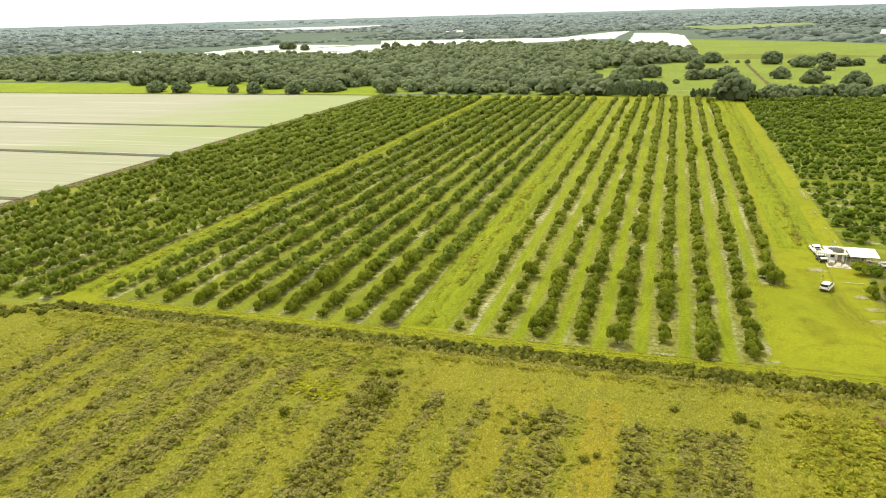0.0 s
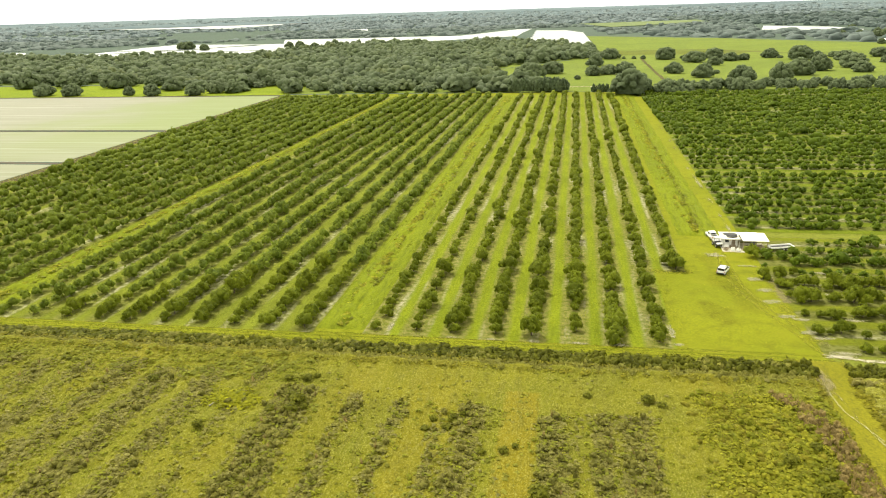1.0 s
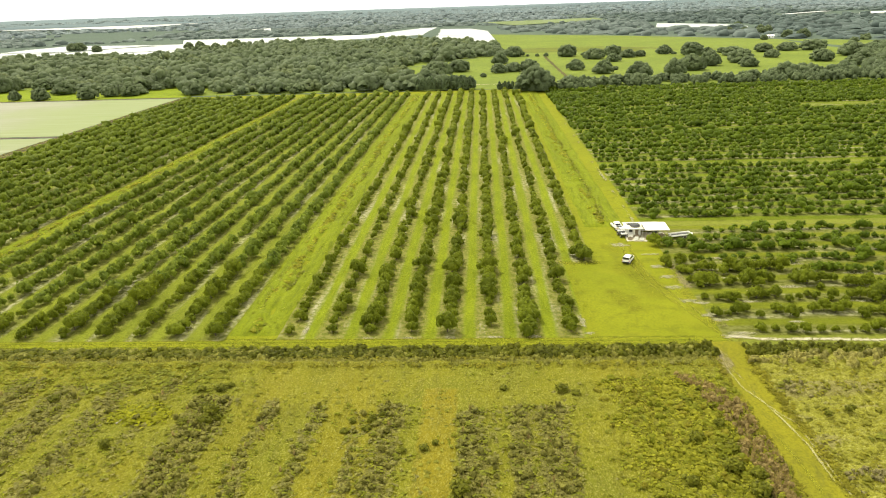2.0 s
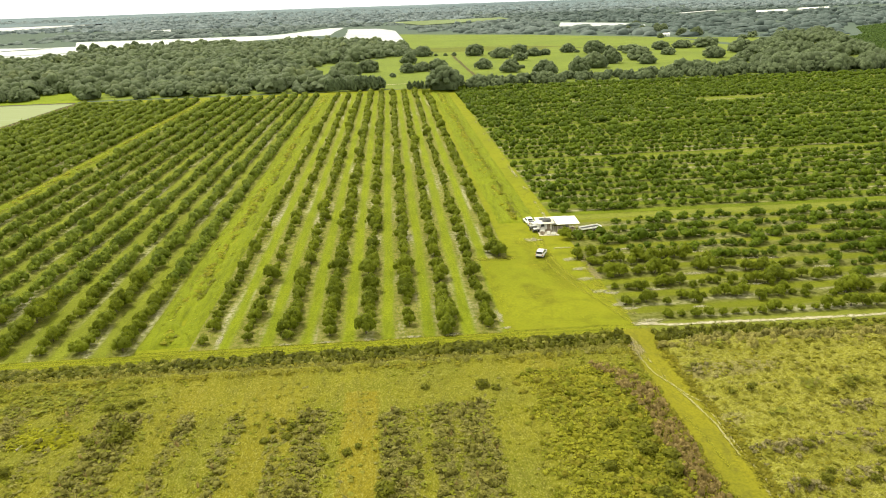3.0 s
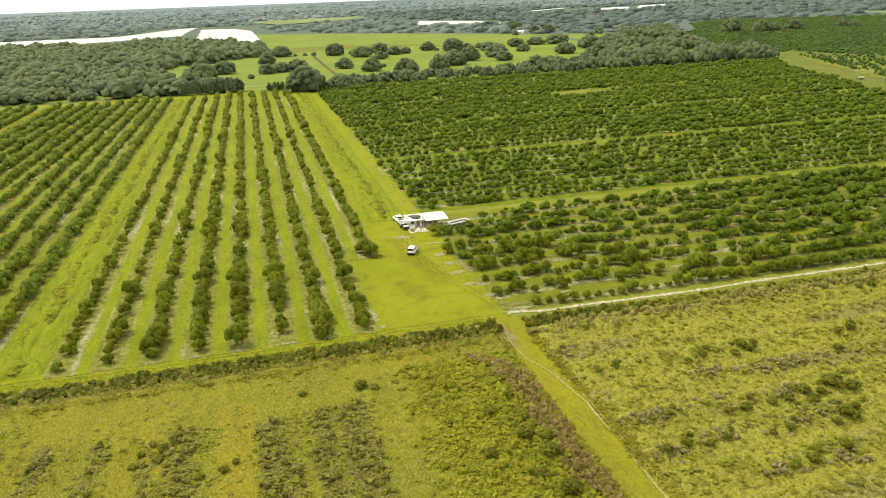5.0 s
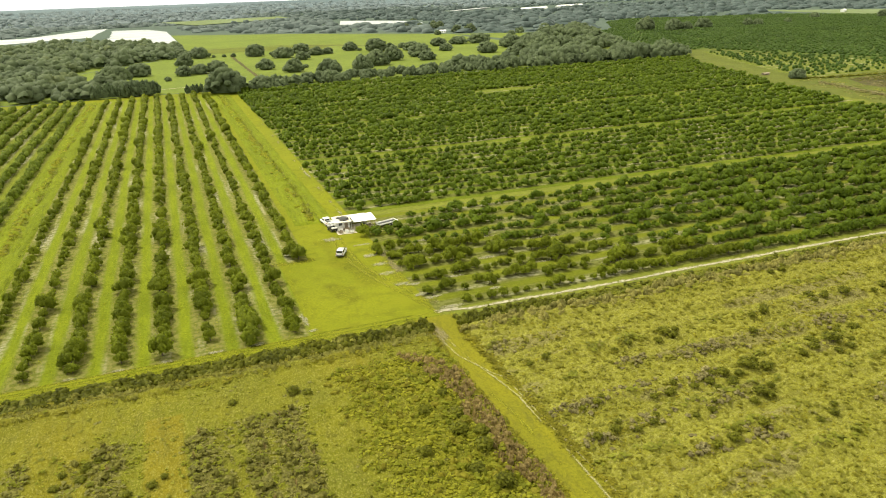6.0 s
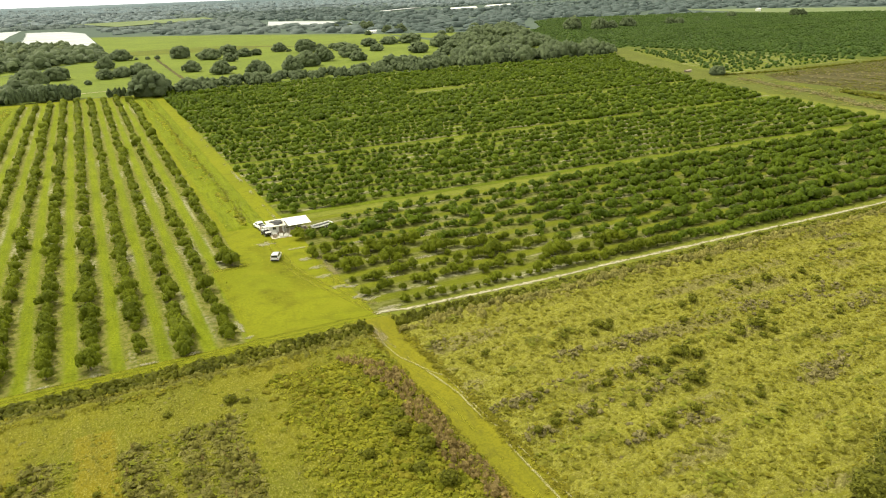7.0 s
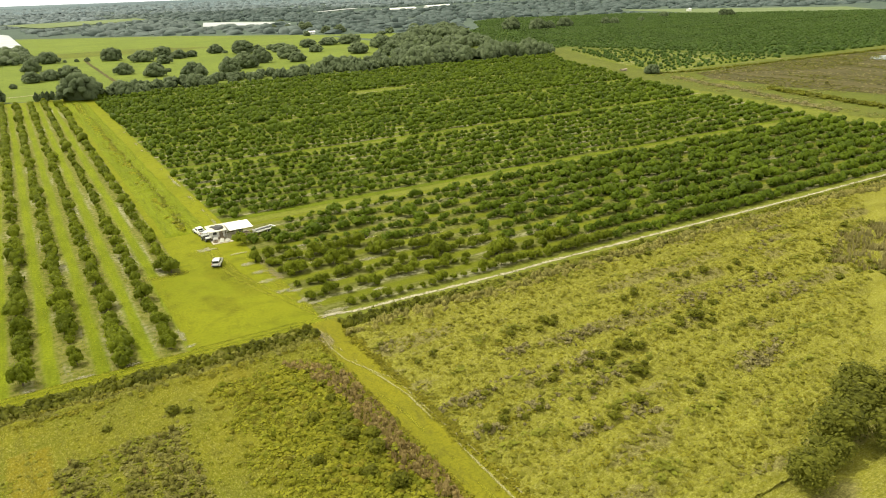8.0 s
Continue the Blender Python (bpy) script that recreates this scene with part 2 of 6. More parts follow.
# Distant leaves: haze put into the colour, strongest farthest off, least in the east.
FAR_LEAF = leaf_mat("haze-tinted far leaves", (0.265, 0.320, 0.330), (0.225, 0.275, 0.288), 0.006, 0.5, vary=0.3, grain=0.09, relief=1.5)
MID_LEAF = leaf_mat("haze-tinted mid leaves", (0.205, 0.252, 0.235), (0.162, 0.204, 0.190), 0.008, 0.5, vary=0.3, grain=0.13, relief=1.5)
DARK_WOOD = leaf_mat("faintly haze-tinted leaves", (0.130, 0.170, 0.158), (0.100, 0.134, 0.126), 0.008, 0.4, vary=0.3, grain=0.13, relief=1.5)
GROVE_GRASS = grass_mat("grove grass", (0.085, 0.120, 0.018), (0.066, 0.096, 0.015), (0.060, 0.087, 0.014), 0.02)
BARK = plain_mat("bark", (0.096, 0.078, 0.060), 0.95, 0.1)
WEED = leaf_mat("green weeds", (0.32, 0.335, 0.03), (0.215, 0.235, 0.02), 0.1, 0.6)
FIELD_GREEN = leaf_mat("olive green field weeds", (0.26, 0.275, 0.03), (0.165, 0.18, 0.02), 0.12, 0.5)
BRUSH = leaf_mat("ditch brush", (0.172, 0.178, 0.014), (0.086, 0.094, 0.008), 0.12, 0.35)
# Dark green brush, colour deepened further to paint the ditch's inner shade.
DITCH_LEAF = leaf_mat("shade-darkened ditch brush", (0.150, 0.156, 0.012), (0.072, 0.080, 0.007), 0.12, 0.4)
DRY = leaf_mat("dry grey-brown weeds", (0.30, 0.28, 0.080), (0.20, 0.19, 0.050), 0.15, 0.5)
STRIP_LEAF = leaf_mat("olive-brown strip scrub", (0.250, 0.235, 0.050), (0.150, 0.148, 0.028), 0.2, 0.45)
BANK_LEAF = leaf_mat("pale olive bank grass", (0.37, 0.36, 0.080), (0.25, 0.245, 0.050), 0.15, 0.6, grain=3.0, relief=0.2)
DEAD = leaf_mat("dead brown stalks", (0.375, 0.287, 0.108), (0.245, 0.187, 0.070), 0.2, 0.5)
LUSH = leaf_mat("bright yellow-green weeds", (0.47, 0.46, 0.045), (0.32, 0.325, 0.030), 0.15, 0.65, grain=3.0, relief=0.2)
GREY_TWIG = leaf_mat("grey dead twigs", (0.31, 0.275, 0.115), (0.20, 0.175, 0.072), 0.3, 0.4)
TAN_LEAF = leaf_mat("pale tan bank grass", (0.43, 0.395, 0.115), (0.30, 0.275, 0.075), 0.15, 0.6, grain=3.0, relief=0.2)
TUFT = leaf_mat("grass tufts", (0.385, 0.355, 0.04), (0.25, 0.235, 0.026), 0.07, 0.65)
SWARD = leaf_mat("olive sward", (0.36, 0.35, 0.050), (0.25, 0.25, 0.032), 0.3, 0.6, grain=4.0, relief=0.15)
PALE_TUFT = leaf_mat("pale seeding grass", (0.425, 0.408, 0.128), (0.281, 0.276, 0.060), 0.1, 0.65)
REED = leaf_mat("pale reeds", (0.357, 0.315, 0.136), (0.255, 0.230, 0.076), 0.15, 0.4)
PAINT = plain_mat("white paint", (0.80, 0.80, 0.78), 0.35, 0.5, dirt=(0.66, 0.65, 0.6))
SILVER = plain_mat("silver-white car paint", (0.66, 0.66, 0.64), 0.35, 0.5, dirt=(0.5, 0.5, 0.47))
OLD_ROOF = plain_mat("aged cream roofing", (0.56, 0.53, 0.44), 0.6, 0.3, dirt=(0.36, 0.32, 0.23), scale=0.9)
ROOFING = plain_mat("white metal roofing", (0.82, 0.81, 0.77), 0.4, 0.5, dirt=(0.62, 0.58, 0.5), scale=0.8)
DARK = plain_mat("dark plastic", (0.03, 0.03, 0.03), 0.6)
RUBBER = plain_mat("tyre rubber", (0.025, 0.025, 0.025), 0.85)
STEEL = plain_mat("galvanised steel", (0.55, 0.55, 0.54), 0.4, 0.5, 0.8)
CONCRETE = plain_mat("worn pale concrete", (0.46, 0.43, 0.34), 0.9, 0.2, dirt=(0.27, 0.25, 0.16), scale=0.7)
LANE = grass_mat("ridged lane grass", (0.168, 0.198, 0.010), (0.138, 0.168, 0.009), (0.102, 0.122, 0.010), 0.16, (1.0, 0.12, 1.0), 0.4)
WOOD = plain_mat("weathered wood", (0.28, 0.23, 0.17), 0.85, 0.2)
RED = plain_mat("red lens", (0.35, 0.02, 0.02), 0.3)
glass = Mat("tinted glass", 0.05, 0.5)
glass.b.inputs["Transmission Weight"].default_value = 0.3
GLASS = glass.colour((0.02, 0.025, 0.025)).m
pond = Mat("still water", 0.08, 0.5)
pond.bump(pond.noise(1.2, 3), 0.02, 0.3)
WATER = pond.colour((0.05, 0.07, 0.06)).m


# ================= mesh helpers =================
rng = np.random.default_rng(7)


def mesh_of(name, v, f, material=None, smooth=False):
    """A mesh from arrays of corners and of triangles."""
    me = bpy.data.meshes.new(name)
    v, f = np.asarray(v, np.float32), np.asarray(f, np.int32)
    me.vertices.add(len(v))
    me.vertices.foreach_set("co", v.ravel())
    me.loops.add(f.size)
    me.loops.foreach_set("vertex_index", f.ravel())
    me.polygons.add(len(f))
    me.polygons.foreach_set("loop_start", np.arange(0, f.size, f.shape[1], dtype=np.int32))
    me.polygons.foreach_set("use_smooth", np.full(len(f), smooth))
    me.update(calc_edges=True)
    if material:
        me.materials.append(material)
    return me


def joined(pieces):
    """One pair of arrays out of many."""
    vs, fs, n = [], [], 0
    for v, f in pieces:
        vs.append(v)
        fs.append(f + n)
        n += len(v)
    return np.concatenate(vs), np.concatenate(fs)


def strewn(template, xyz, size, turn, tall=None):
    """Many copies of a template: places (k, 3), sizes (k), turns (k)."""
    v, f = template
    k = len(xyz)
    c, s = np.cos(turn)[:, None], np.sin(turn)[:, None]
    tall = size if tall is None else tall
    out = np.empty((k, len(v), 3))
    out[:, :, 0] = (v[None, :, 0] * c - v[None, :, 1] * s) * size[:, None] + xyz[:, None, 0]
    out[:, :, 1] = (v[None, :, 0] * s + v[None, :, 1] * c) * size[:, None] + xyz[:, None, 1]
    out[:, :, 2] = v[None, :, 2] * tall[:, None] + xyz[:, None, 2]
    faces = (f[None] + (np.arange(k) * len(v))[:, None, None]).reshape(-1, f.shape[1])
    return out.reshape(-1, 3), faces


def stuff(name, templates, xyz, size, material, label, category, tall=None, smooth=False):
    xyz, size = np.asarray(xyz, float), np.asarray(size, float)
    which = rng.integers(0, len(templates), len(xyz))
    turn = rng.uniform(0, 6.283, len(xyz))
    got = [strewn(t, xyz[which == i], size[which == i], turn[which == i], None if tall is None else tall[which == i])
           for i, t in enumerate(templates) if (which == i).any()]
    v, f = joined(got)
    return tagged(new(name, mesh_of(name, v, f, material, smooth)), label, category, kind="stuff")


def ball(n):
    bm = bmesh.new()
    bmesh.ops.create_icosphere(bm, subdivisions=n, radius=1)
    bm.verts.ensure_lookup_table()
    v = np.array([p.co[:] for p in bm.verts])
    f = np.array([[q.index for q in p.verts] for p in bm.faces])
    bm.free()
    return v, f


BALL1, BALL2 = ball(1), ball(2)


def leaves(p, out, size, r, wild=0.6, up=0.8):
    """A two-triangle leaf spray at each point p, facing roughly along out and up to the light."""
    k = len(p)
    n = out + r.normal(0, wild, (k, 3)) + (0, 0, up)
    n /= np.linalg.norm(n, axis=1)[:, None]
    u = np.cross(n, r.normal(0, 1, (k, 3)))
    u /= np.linalg.norm(u, axis=1)[:, None]
    w = np.cross(n, u)
    s = (size * r.uniform(0.6, 1.4, k))[:, None]
    q = np.stack([p - u * s, p + w * s * 0.6 + n * s * 0.15, p + u * s, p - w * s * 0.6 + n * s * 0.15], 1)
    b = np.arange(k)[:, None] * 4
    f = np.concatenate([b + np.array([[0, 1, 3]]), b + np.array([[1, 2, 3]])])
    return q.reshape(-1, 3), f


def crown(seed, lobes, per_lobe, leaf, width=1.0, height=1.0, lift=0.0, core=0.72, low=-0.55, zlo=-0.25, zhi=0.38, up=0.8):
    """A crown of radius about 1: leaf sprays round several uneven lobes, over a darker lumpy core."""
    r = np.random.default_rng(seed)
    pieces = []
    for i in range(lobes):
        a, q = r.uniform(0, 6.283), r.uniform(0.15, 0.62) if i else 0.0
        c = np.array([q * math.cos(a), q * math.sin(a), r.uniform(zlo, zhi) if i else 0.05])
        s = r.uniform(0.38, 0.62) if i else 0.72
        d = r.normal(0, 1, (per_lobe, 3))
        d /= np.linalg.norm(d, axis=1)[:, None]
        d = d[d[:, 2] > low]
        p = c + d * s * r.uniform(0.82, 1.12, (len(d), 1))
        pieces.append(leaves(p, d, leaf, r, up=up))
        if not core:
            continue
        v, f = BALL1
        bump = 1 + 0.18 * r.normal(0, 1, (len(v), 1))
        pieces.append((c + v * s * core * bump, f))
    v, f = joined(pieces)
    v = v * np.array([width, width, height])
    v[:, 2] += lift
    return v, f


def trimmed(template, low):
    """A ball without its underside."""
    v, f = template
    f = f[v[f].mean(1)[:, 2] > low]
    used, back = np.unique(f, return_inverse=True)
    return v[used], back.reshape(f.shape)


TOP1, TOP2 = trimmed(BALL1, -0.5), trimmed(BALL2, -0.55)


def lobed(seed, lobes, sprays, leaf, heart, reach=0.56, big=0.5, flat=1.2, lift=0.5, up=0.5, wild=0.45, ragged=0.12, core=1.0):
    """A crown of radius about 1: uneven lobes set over a dome, feathered with leaf sprays."""
    r = np.random.default_rng(seed)
    pieces = []
    for i in range(lobes):
        a = 2.4 * i + r.uniform(-0.5, 0.5)
        q = reach * math.sqrt((i + 0.25) / lobes) * r.uniform(0.8, 1.12)
        c = np.array([q * math.cos(a), q * math.sin(a), 0.36 * (1 - (q / reach) ** 2) + r.uniform(-0.12, 0.12)])
        s = big * r.uniform(0.72, 1.16)
        v, f = heart
        if len(v) < 20:
            v = v @ np.array(Euler((0.5, 0.3, r.uniform(0, 6.28))).to_matrix())
        pieces.append((c + v * s * core * (1 + ragged * r.normal(0, 1, (len(v), 1))), f))
        d = r.normal(0, 1, (sprays, 3))
        d /= np.linalg.norm(d, axis=1)[:, None]
        d = d[d[:, 2] > -0.6]
        if len(d):
            pieces.append(leaves(c + d * s * r.uniform(0.9 * core, 1.15, (len(d), 1)), d, leaf, r, wild, up))
    v, f = joined(pieces)
    v = v * np.array([1, 1, flat])
    v[:, 2] += lift
    return v, f


def canopy(seed, lobes, size, sprays, leaf, heart=TOP1, flat=0.62, lift=0.24):
    """A broad tree of radius about 1: many small lobes over an uneven dome, dark inside."""
    r = np.random.default_rng(seed)
    bulge = r.normal(0, 1, (5, 3))
    bulge /= np.linalg.norm(bulge, axis=1)[:, None]
    pieces = [(heart[0] * 0.72, heart[1])]
    for i in range(lobes):
        z = 1 - 1.12 * (i + 0.5) / lobes
        a = 2.4 * i + r.uniform(-0.4, 0.4)
        q = math.sqrt(max(0.0, 1 - z * z))
        d = np.array([q * math.cos(a), q * math.sin(a), z])
        c = d * (0.7 + 0.2 * max(0.0, float((bulge @ d).max()) - 0.4) + r.uniform(-0.08, 0.08))
        s = size * r.uniform(0.75, 1.25)
        v = TOP1[0] @ np.array(Euler((r.uniform(-0.6, 0.6), r.uniform(-0.6, 0.6), r.uniform(0, 6.28))).to_matrix())
        pieces.append((c + v * s * (1 + 0.1 * r.normal(0, 1, (len(v), 1))), TOP1[1]))
        if sprays:
            e = d + r.normal(0, 0.5, (sprays, 3))
            e /= np.linalg.norm(e, axis=1)[:, None]
            pieces.append(leaves(c + e * s * 1.02, e, leaf, r, 0.3, 0.3))
    v, f = joined(pieces)
    v[:, 2] = np.maximum(v[:, 2], -0.22) * flat + lift
    return v, f


def tube(points, radii, sides=7):
    """A tapered limb through the points."""
    pts = np.asarray(points, float)
    v, f = [], []
    for i, (p, r) in enumerate(zip(pts, radii)):
        d = pts[min(i + 1, len(pts) - 1)] - pts[max(i - 1, 0)]
        d /= np.linalg.norm(d)
        u = np.cross(d, (0.3, 0.9, 0.1))
        u /= np.linalg.norm(u)
        w = np.cross(d, u)
        for j in range(sides):
            a = 2 * math.pi * j / sides
            v.append(p + r * (math.cos(a) * u + math.sin(a) * w))
    for i in range(len(pts) - 1):
        for j in range(sides):
            k = (j + 1) % sides
            a, b, c, d = i * sides + j, i * sides + k, (i + 1) * sides + k, (i + 1) * sides + j
            f += [(a, b, c), (a, c, d)]
    v.append(pts[-1])
    top = len(v) - 1
    f += [((len(pts) - 1) * sides + j, (len(pts) - 1) * sides + (j + 1) % sides, top) for j in range(sides)]
    return np.array(v), np.array(f)


def trunk_of(seed, height, girth, limbs=4, spread=0.9):
    r = np.random.default_rng(seed)
    k = r.normal(0, 0.05, 2) * height
    fork = np.array([k[0], k[1], height * 0.5])
    pieces = [tube([(0, 0, -0.1), (0, 0, 0.08 * height), fork * (0.7, 0.7, 0.6), fork], [girth * 1.4, girth, girth * 0.85, girth * 0.75])]
    for i in range(limbs):
        a = 6.283 * i / limbs + r.uniform(-0.4, 0.4)
        out = np.array([math.cos(a), math.sin(a), 0]) * spread * r.uniform(0.6, 1.0)
        pieces.append(tube([fork * (1, 1, 0.94), fork + out * 0.4 + (0, 0, height * 0.16), fork + out + (0, 0, height * 0.42)],
                           [girth * 0.55, girth * 0.36, girth * 0.12], 5))
    return joined(pieces)


def part(name, data, material, parent, label="", smooth=False):
    """One mesh object under a thing or a part; data: a bmesh or a pair of arrays."""
    if isinstance(data, tuple):
        me = mesh_of(name, *data, material, smooth)
    else:
        me = bpy.data.meshes.new(name)
        data.to_mesh(me)
        data.free()
        me.materials.append(material)
    ob = new(name, me)
    ob.parent = parent
    return tagged(ob, label) if label else ob


def sheet(name, x0, x1, y0, y1, z, material, label, category, step=None, relief=None):
    """A piece of ground of the setting; relief(x, y) adds height."""
    nx = max(1, int((x1 - x0) / step)) if step else 1
    ny = max(1, int((y1 - y0) / step)) if step else 1
    gx, gy = np.meshgrid(np.linspace(x0, x1, nx + 1), np.linspace(y0, y1, ny + 1))
    gz = np.full(gx.shape, z) + (relief(gx, gy) if relief else 0)
    v = np.stack([gx, gy, gz], -1).reshape(-1, 3)
    i, j = np.meshgrid(np.arange(nx), np.arange(ny))
    b = (j * (nx + 1) + i).ravel()
    f = np.stack([b, b + 1, b + nx + 2, b + nx + 1], 1)
    return tagged(new(name, mesh_of(name, v, f, material, True)), label, category, kind="structure")


def outline(name, pts, z, material, label, category):
    """A flat piece of ground with the given corners."""
    bm = bmesh.new()
    bm.faces.new([bm.verts.new((x, y, z)) for x, y in pts])
    bmesh.ops.triangulate(bm, faces=bm.faces[:])
    me = bpy.data.meshes.new(name)
    bm.to_mesh(me)
    bm.free()
    me.materials.append(material)
    return tagged(new(name, me), label, category, kind="structure")


# ================= the land =================
def vnoise(x, y, seed=0):
    """Smooth value noise in 0..1."""
    x, y = np.asarray(x, float), np.asarray(y, float)
    xi, yi = np.floor(x), np.floor(y)
    fx, fy = x - xi, y - yi
    fx, fy = fx * fx * (3 - 2 * fx), fy * fy * (3 - 2 * fy)

    def h(a, b):
        q = np.sin(a * 127.1 + b * 311.7 + seed * 74.7) * 43758.5453
        return q - np.floor(q)

    return (h(xi, yi) * (1 - fx) + h(xi + 1, yi) * fx) * (1 - fy) + (h(xi, yi + 1) * (1 - fx) + h(xi + 1, yi + 1) * fx) * fy


def rise(r):
    """Bends the far plain upward so its edge meets the camera's horizon line."""
    return 46.0 * np.clip((r - 2400) / 2500, 0, 1) ** 1.3


radii = np.array([0.5, 150, 400, 800, 1300, 1800, 2400, 2700, 3000, 3400, 3800, 4200, 4600, 4900])
angles = np.linspace(0, 2 * math.pi, 97)[:-1]
gr, ga = np.meshgrid(radii, angles, indexing="ij")
land = np.stack([gr * np.sin(ga), gr * np.cos(ga), rise(gr)], -1).reshape(-1, 3)
n = len(angles)
quads = [(i * n + j, (i + 1) * n + j, (i + 1) * n + (j + 1) % n, i * n + (j + 1) % n) for i in range(len(radii) - 1) for j in range(n)]
tagged(new("ground", mesh_of("ground", land, [q[::-1] for q in quads], FAR_GROUND, True)), "flat green Florida farmland in haze-tinted colour reaching the horizon", "ground", kind="structure")

# Haze over the distance, painted as this band's pale bluish colour.
haze_band = Mat("haze-paled distance", 1.0, 0.0)
haze_band.colour(haze_band.mix(haze_band.step(haze_band.noise(0.0012, 4, (0.5, 1.5, 1)), 0.4, 0.65), (0.130, 0.164, 0.178), (0.104, 0.134, 0.147)))
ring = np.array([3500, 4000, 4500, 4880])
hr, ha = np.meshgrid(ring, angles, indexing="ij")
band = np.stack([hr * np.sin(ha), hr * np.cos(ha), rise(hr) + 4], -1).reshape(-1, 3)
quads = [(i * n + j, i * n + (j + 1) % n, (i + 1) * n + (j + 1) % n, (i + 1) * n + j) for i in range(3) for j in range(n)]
tagged(new("backdrop", mesh_of("backdrop", band, quads, haze_band.m, True)), "farmland at the horizon in haze-paled colour", "distance", kind="structure")

sheet("grass_verge", -222, 40, 120.5, 545, 0.05, GRASS, "mown yellow-green grass round the citrus blocks", "grass")
sheet("grass_verge", 40, 45, 121, 545, 0.05, GRASS, "mown grass beside the big citrus block", "grass")
sheet("grass_verge", 45, 362, 121, 545, 0.05, DULL, "mown grass round the big citrus block", "grass")
ROWS_E = [-37 + 7.7 * i for i in range(9)]
ROWS_M = [-52 - 7.6 * i for i in range(10)]
ROWS_W = [-134 - 7.6 * i for i in range(11)]
ROWS_R = [197.4 + 39 * (2 * b + 1) + 7.95 * k for b in range(-1, 5) for k in range(-4, 5) if 39 * (2 * b + 1) + 7.95 * k < 340]
sheet("grass_verge", -222, -118, 96, 120.5, 0.04, DULL, "rough grass where the ditch bends away", "grass")
sheet("orchard_floor", -39.5, 20, 124.5, 528, 0.10, grove_floor_mat("orchard floor east", 0, -37, 7.7, **FLOOR_W), "grass alleys with bare sandy strips under tree rows", "orchard floor")
sheet("orchard_floor", 20, 27, 166, 528, 0.10, bpy.data.materials["orchard floor east"], "grass and bare sandy strip under the last tree row", "orchard floor")
sheet("orchard_floor", -123, -49.5, 124, 526, 0.10, grove_floor_mat("orchard floor middle", 0, -52, 7.6, **FLOOR_M), "grass alleys with sandy strips between citrus rows", "orchard floor")
sheet("orchard_floor", -215, -132, 119, 524, 0.10, grove_floor_mat("orchard floor west", 0, -134, 7.6, **FLOOR_M), "grassy orchard floor under dense citrus rows", "orchard floor")


def east_edge(y):
    """The slanting eastern edge of the big citrus block."""
    return np.interp(y, [121, 198, 281, 367, 496, 545], [306, 316, 336, 365, 413, 443])


right_floor = grove_floor_mat("orchard floor right", 1, 189.6, 7.8, **FLOOR_R)
front_floor = grove_floor_mat("orchard floor front", 1, 189.6, 7.8, (0.150, 0.168, 0.012), (0.116, 0.132, 0.010), (0.134, 0.138, 0.036), (0.265, 0.255, 0.150), 2.2, 0.51)
for y0, y1 in ((125.2, 195.6), (199.8, 274.4), (277.6, 352.6), (355.4, 430.6), (433.4, 508.6), (511.4, 540)):
    ys = np.linspace(y0, y1, 6)
    outline("orchard_floor", [(45, y0)] + [(float(east_edge(y)) - 3, float(y)) for y in ys] + [(45, y1)], 0.10, front_floor if y0 < 130 else right_floor, "orchard floor of grass and pale sand strips", "orchard floor")


def with_cover(ob, cover):
    """Writes how thickly the bare ground covers each corner of its mesh."""
    at = ob.data.attributes.new("cover", "FLOAT", "POINT")
    at.data.foreach_set("value", np.asarray(cover, np.float32))
    return ob


def blob(name, x, y, rx, ry, z, material, label, category, seed=0, turn=0.0):
    """An uneven patch of ground, thinning out towards its rim."""
    r = np.random.default_rng(seed)
    w = r.uniform(0.5, 1.35, 24)
    w = (w * 2 + np.roll(w, 1) + np.roll(w, -1)) / 4
    a = np.arange(24) * 2 * math.pi / 24
    ring = np.column_stack([rx * w * np.cos(a), ry * w * np.sin(a)]) @ np.array([[math.cos(turn), math.sin(turn)], [-math.sin(turn), math.cos(turn)]])
    v = np.concatenate([[[0, 0]], ring * 0.55, ring]) + (x, y)
    f = [(0, 1 + i, 1 + (i + 1) % 24) for i in range(24)]
    for i in range(24):
        k = (i + 1) % 24
        f += [(1 + i, 25 + i, 25 + k), (1 + i, 25 + k, 1 + k)]
    ob = new(name, mesh_of(name, np.column_stack([v, np.full(len(v), z)]), f, material))
    return with_cover(tagged(ob, label, category, kind="structure"), [1.0] + [0.8] * 24 + [0.0] * 24)


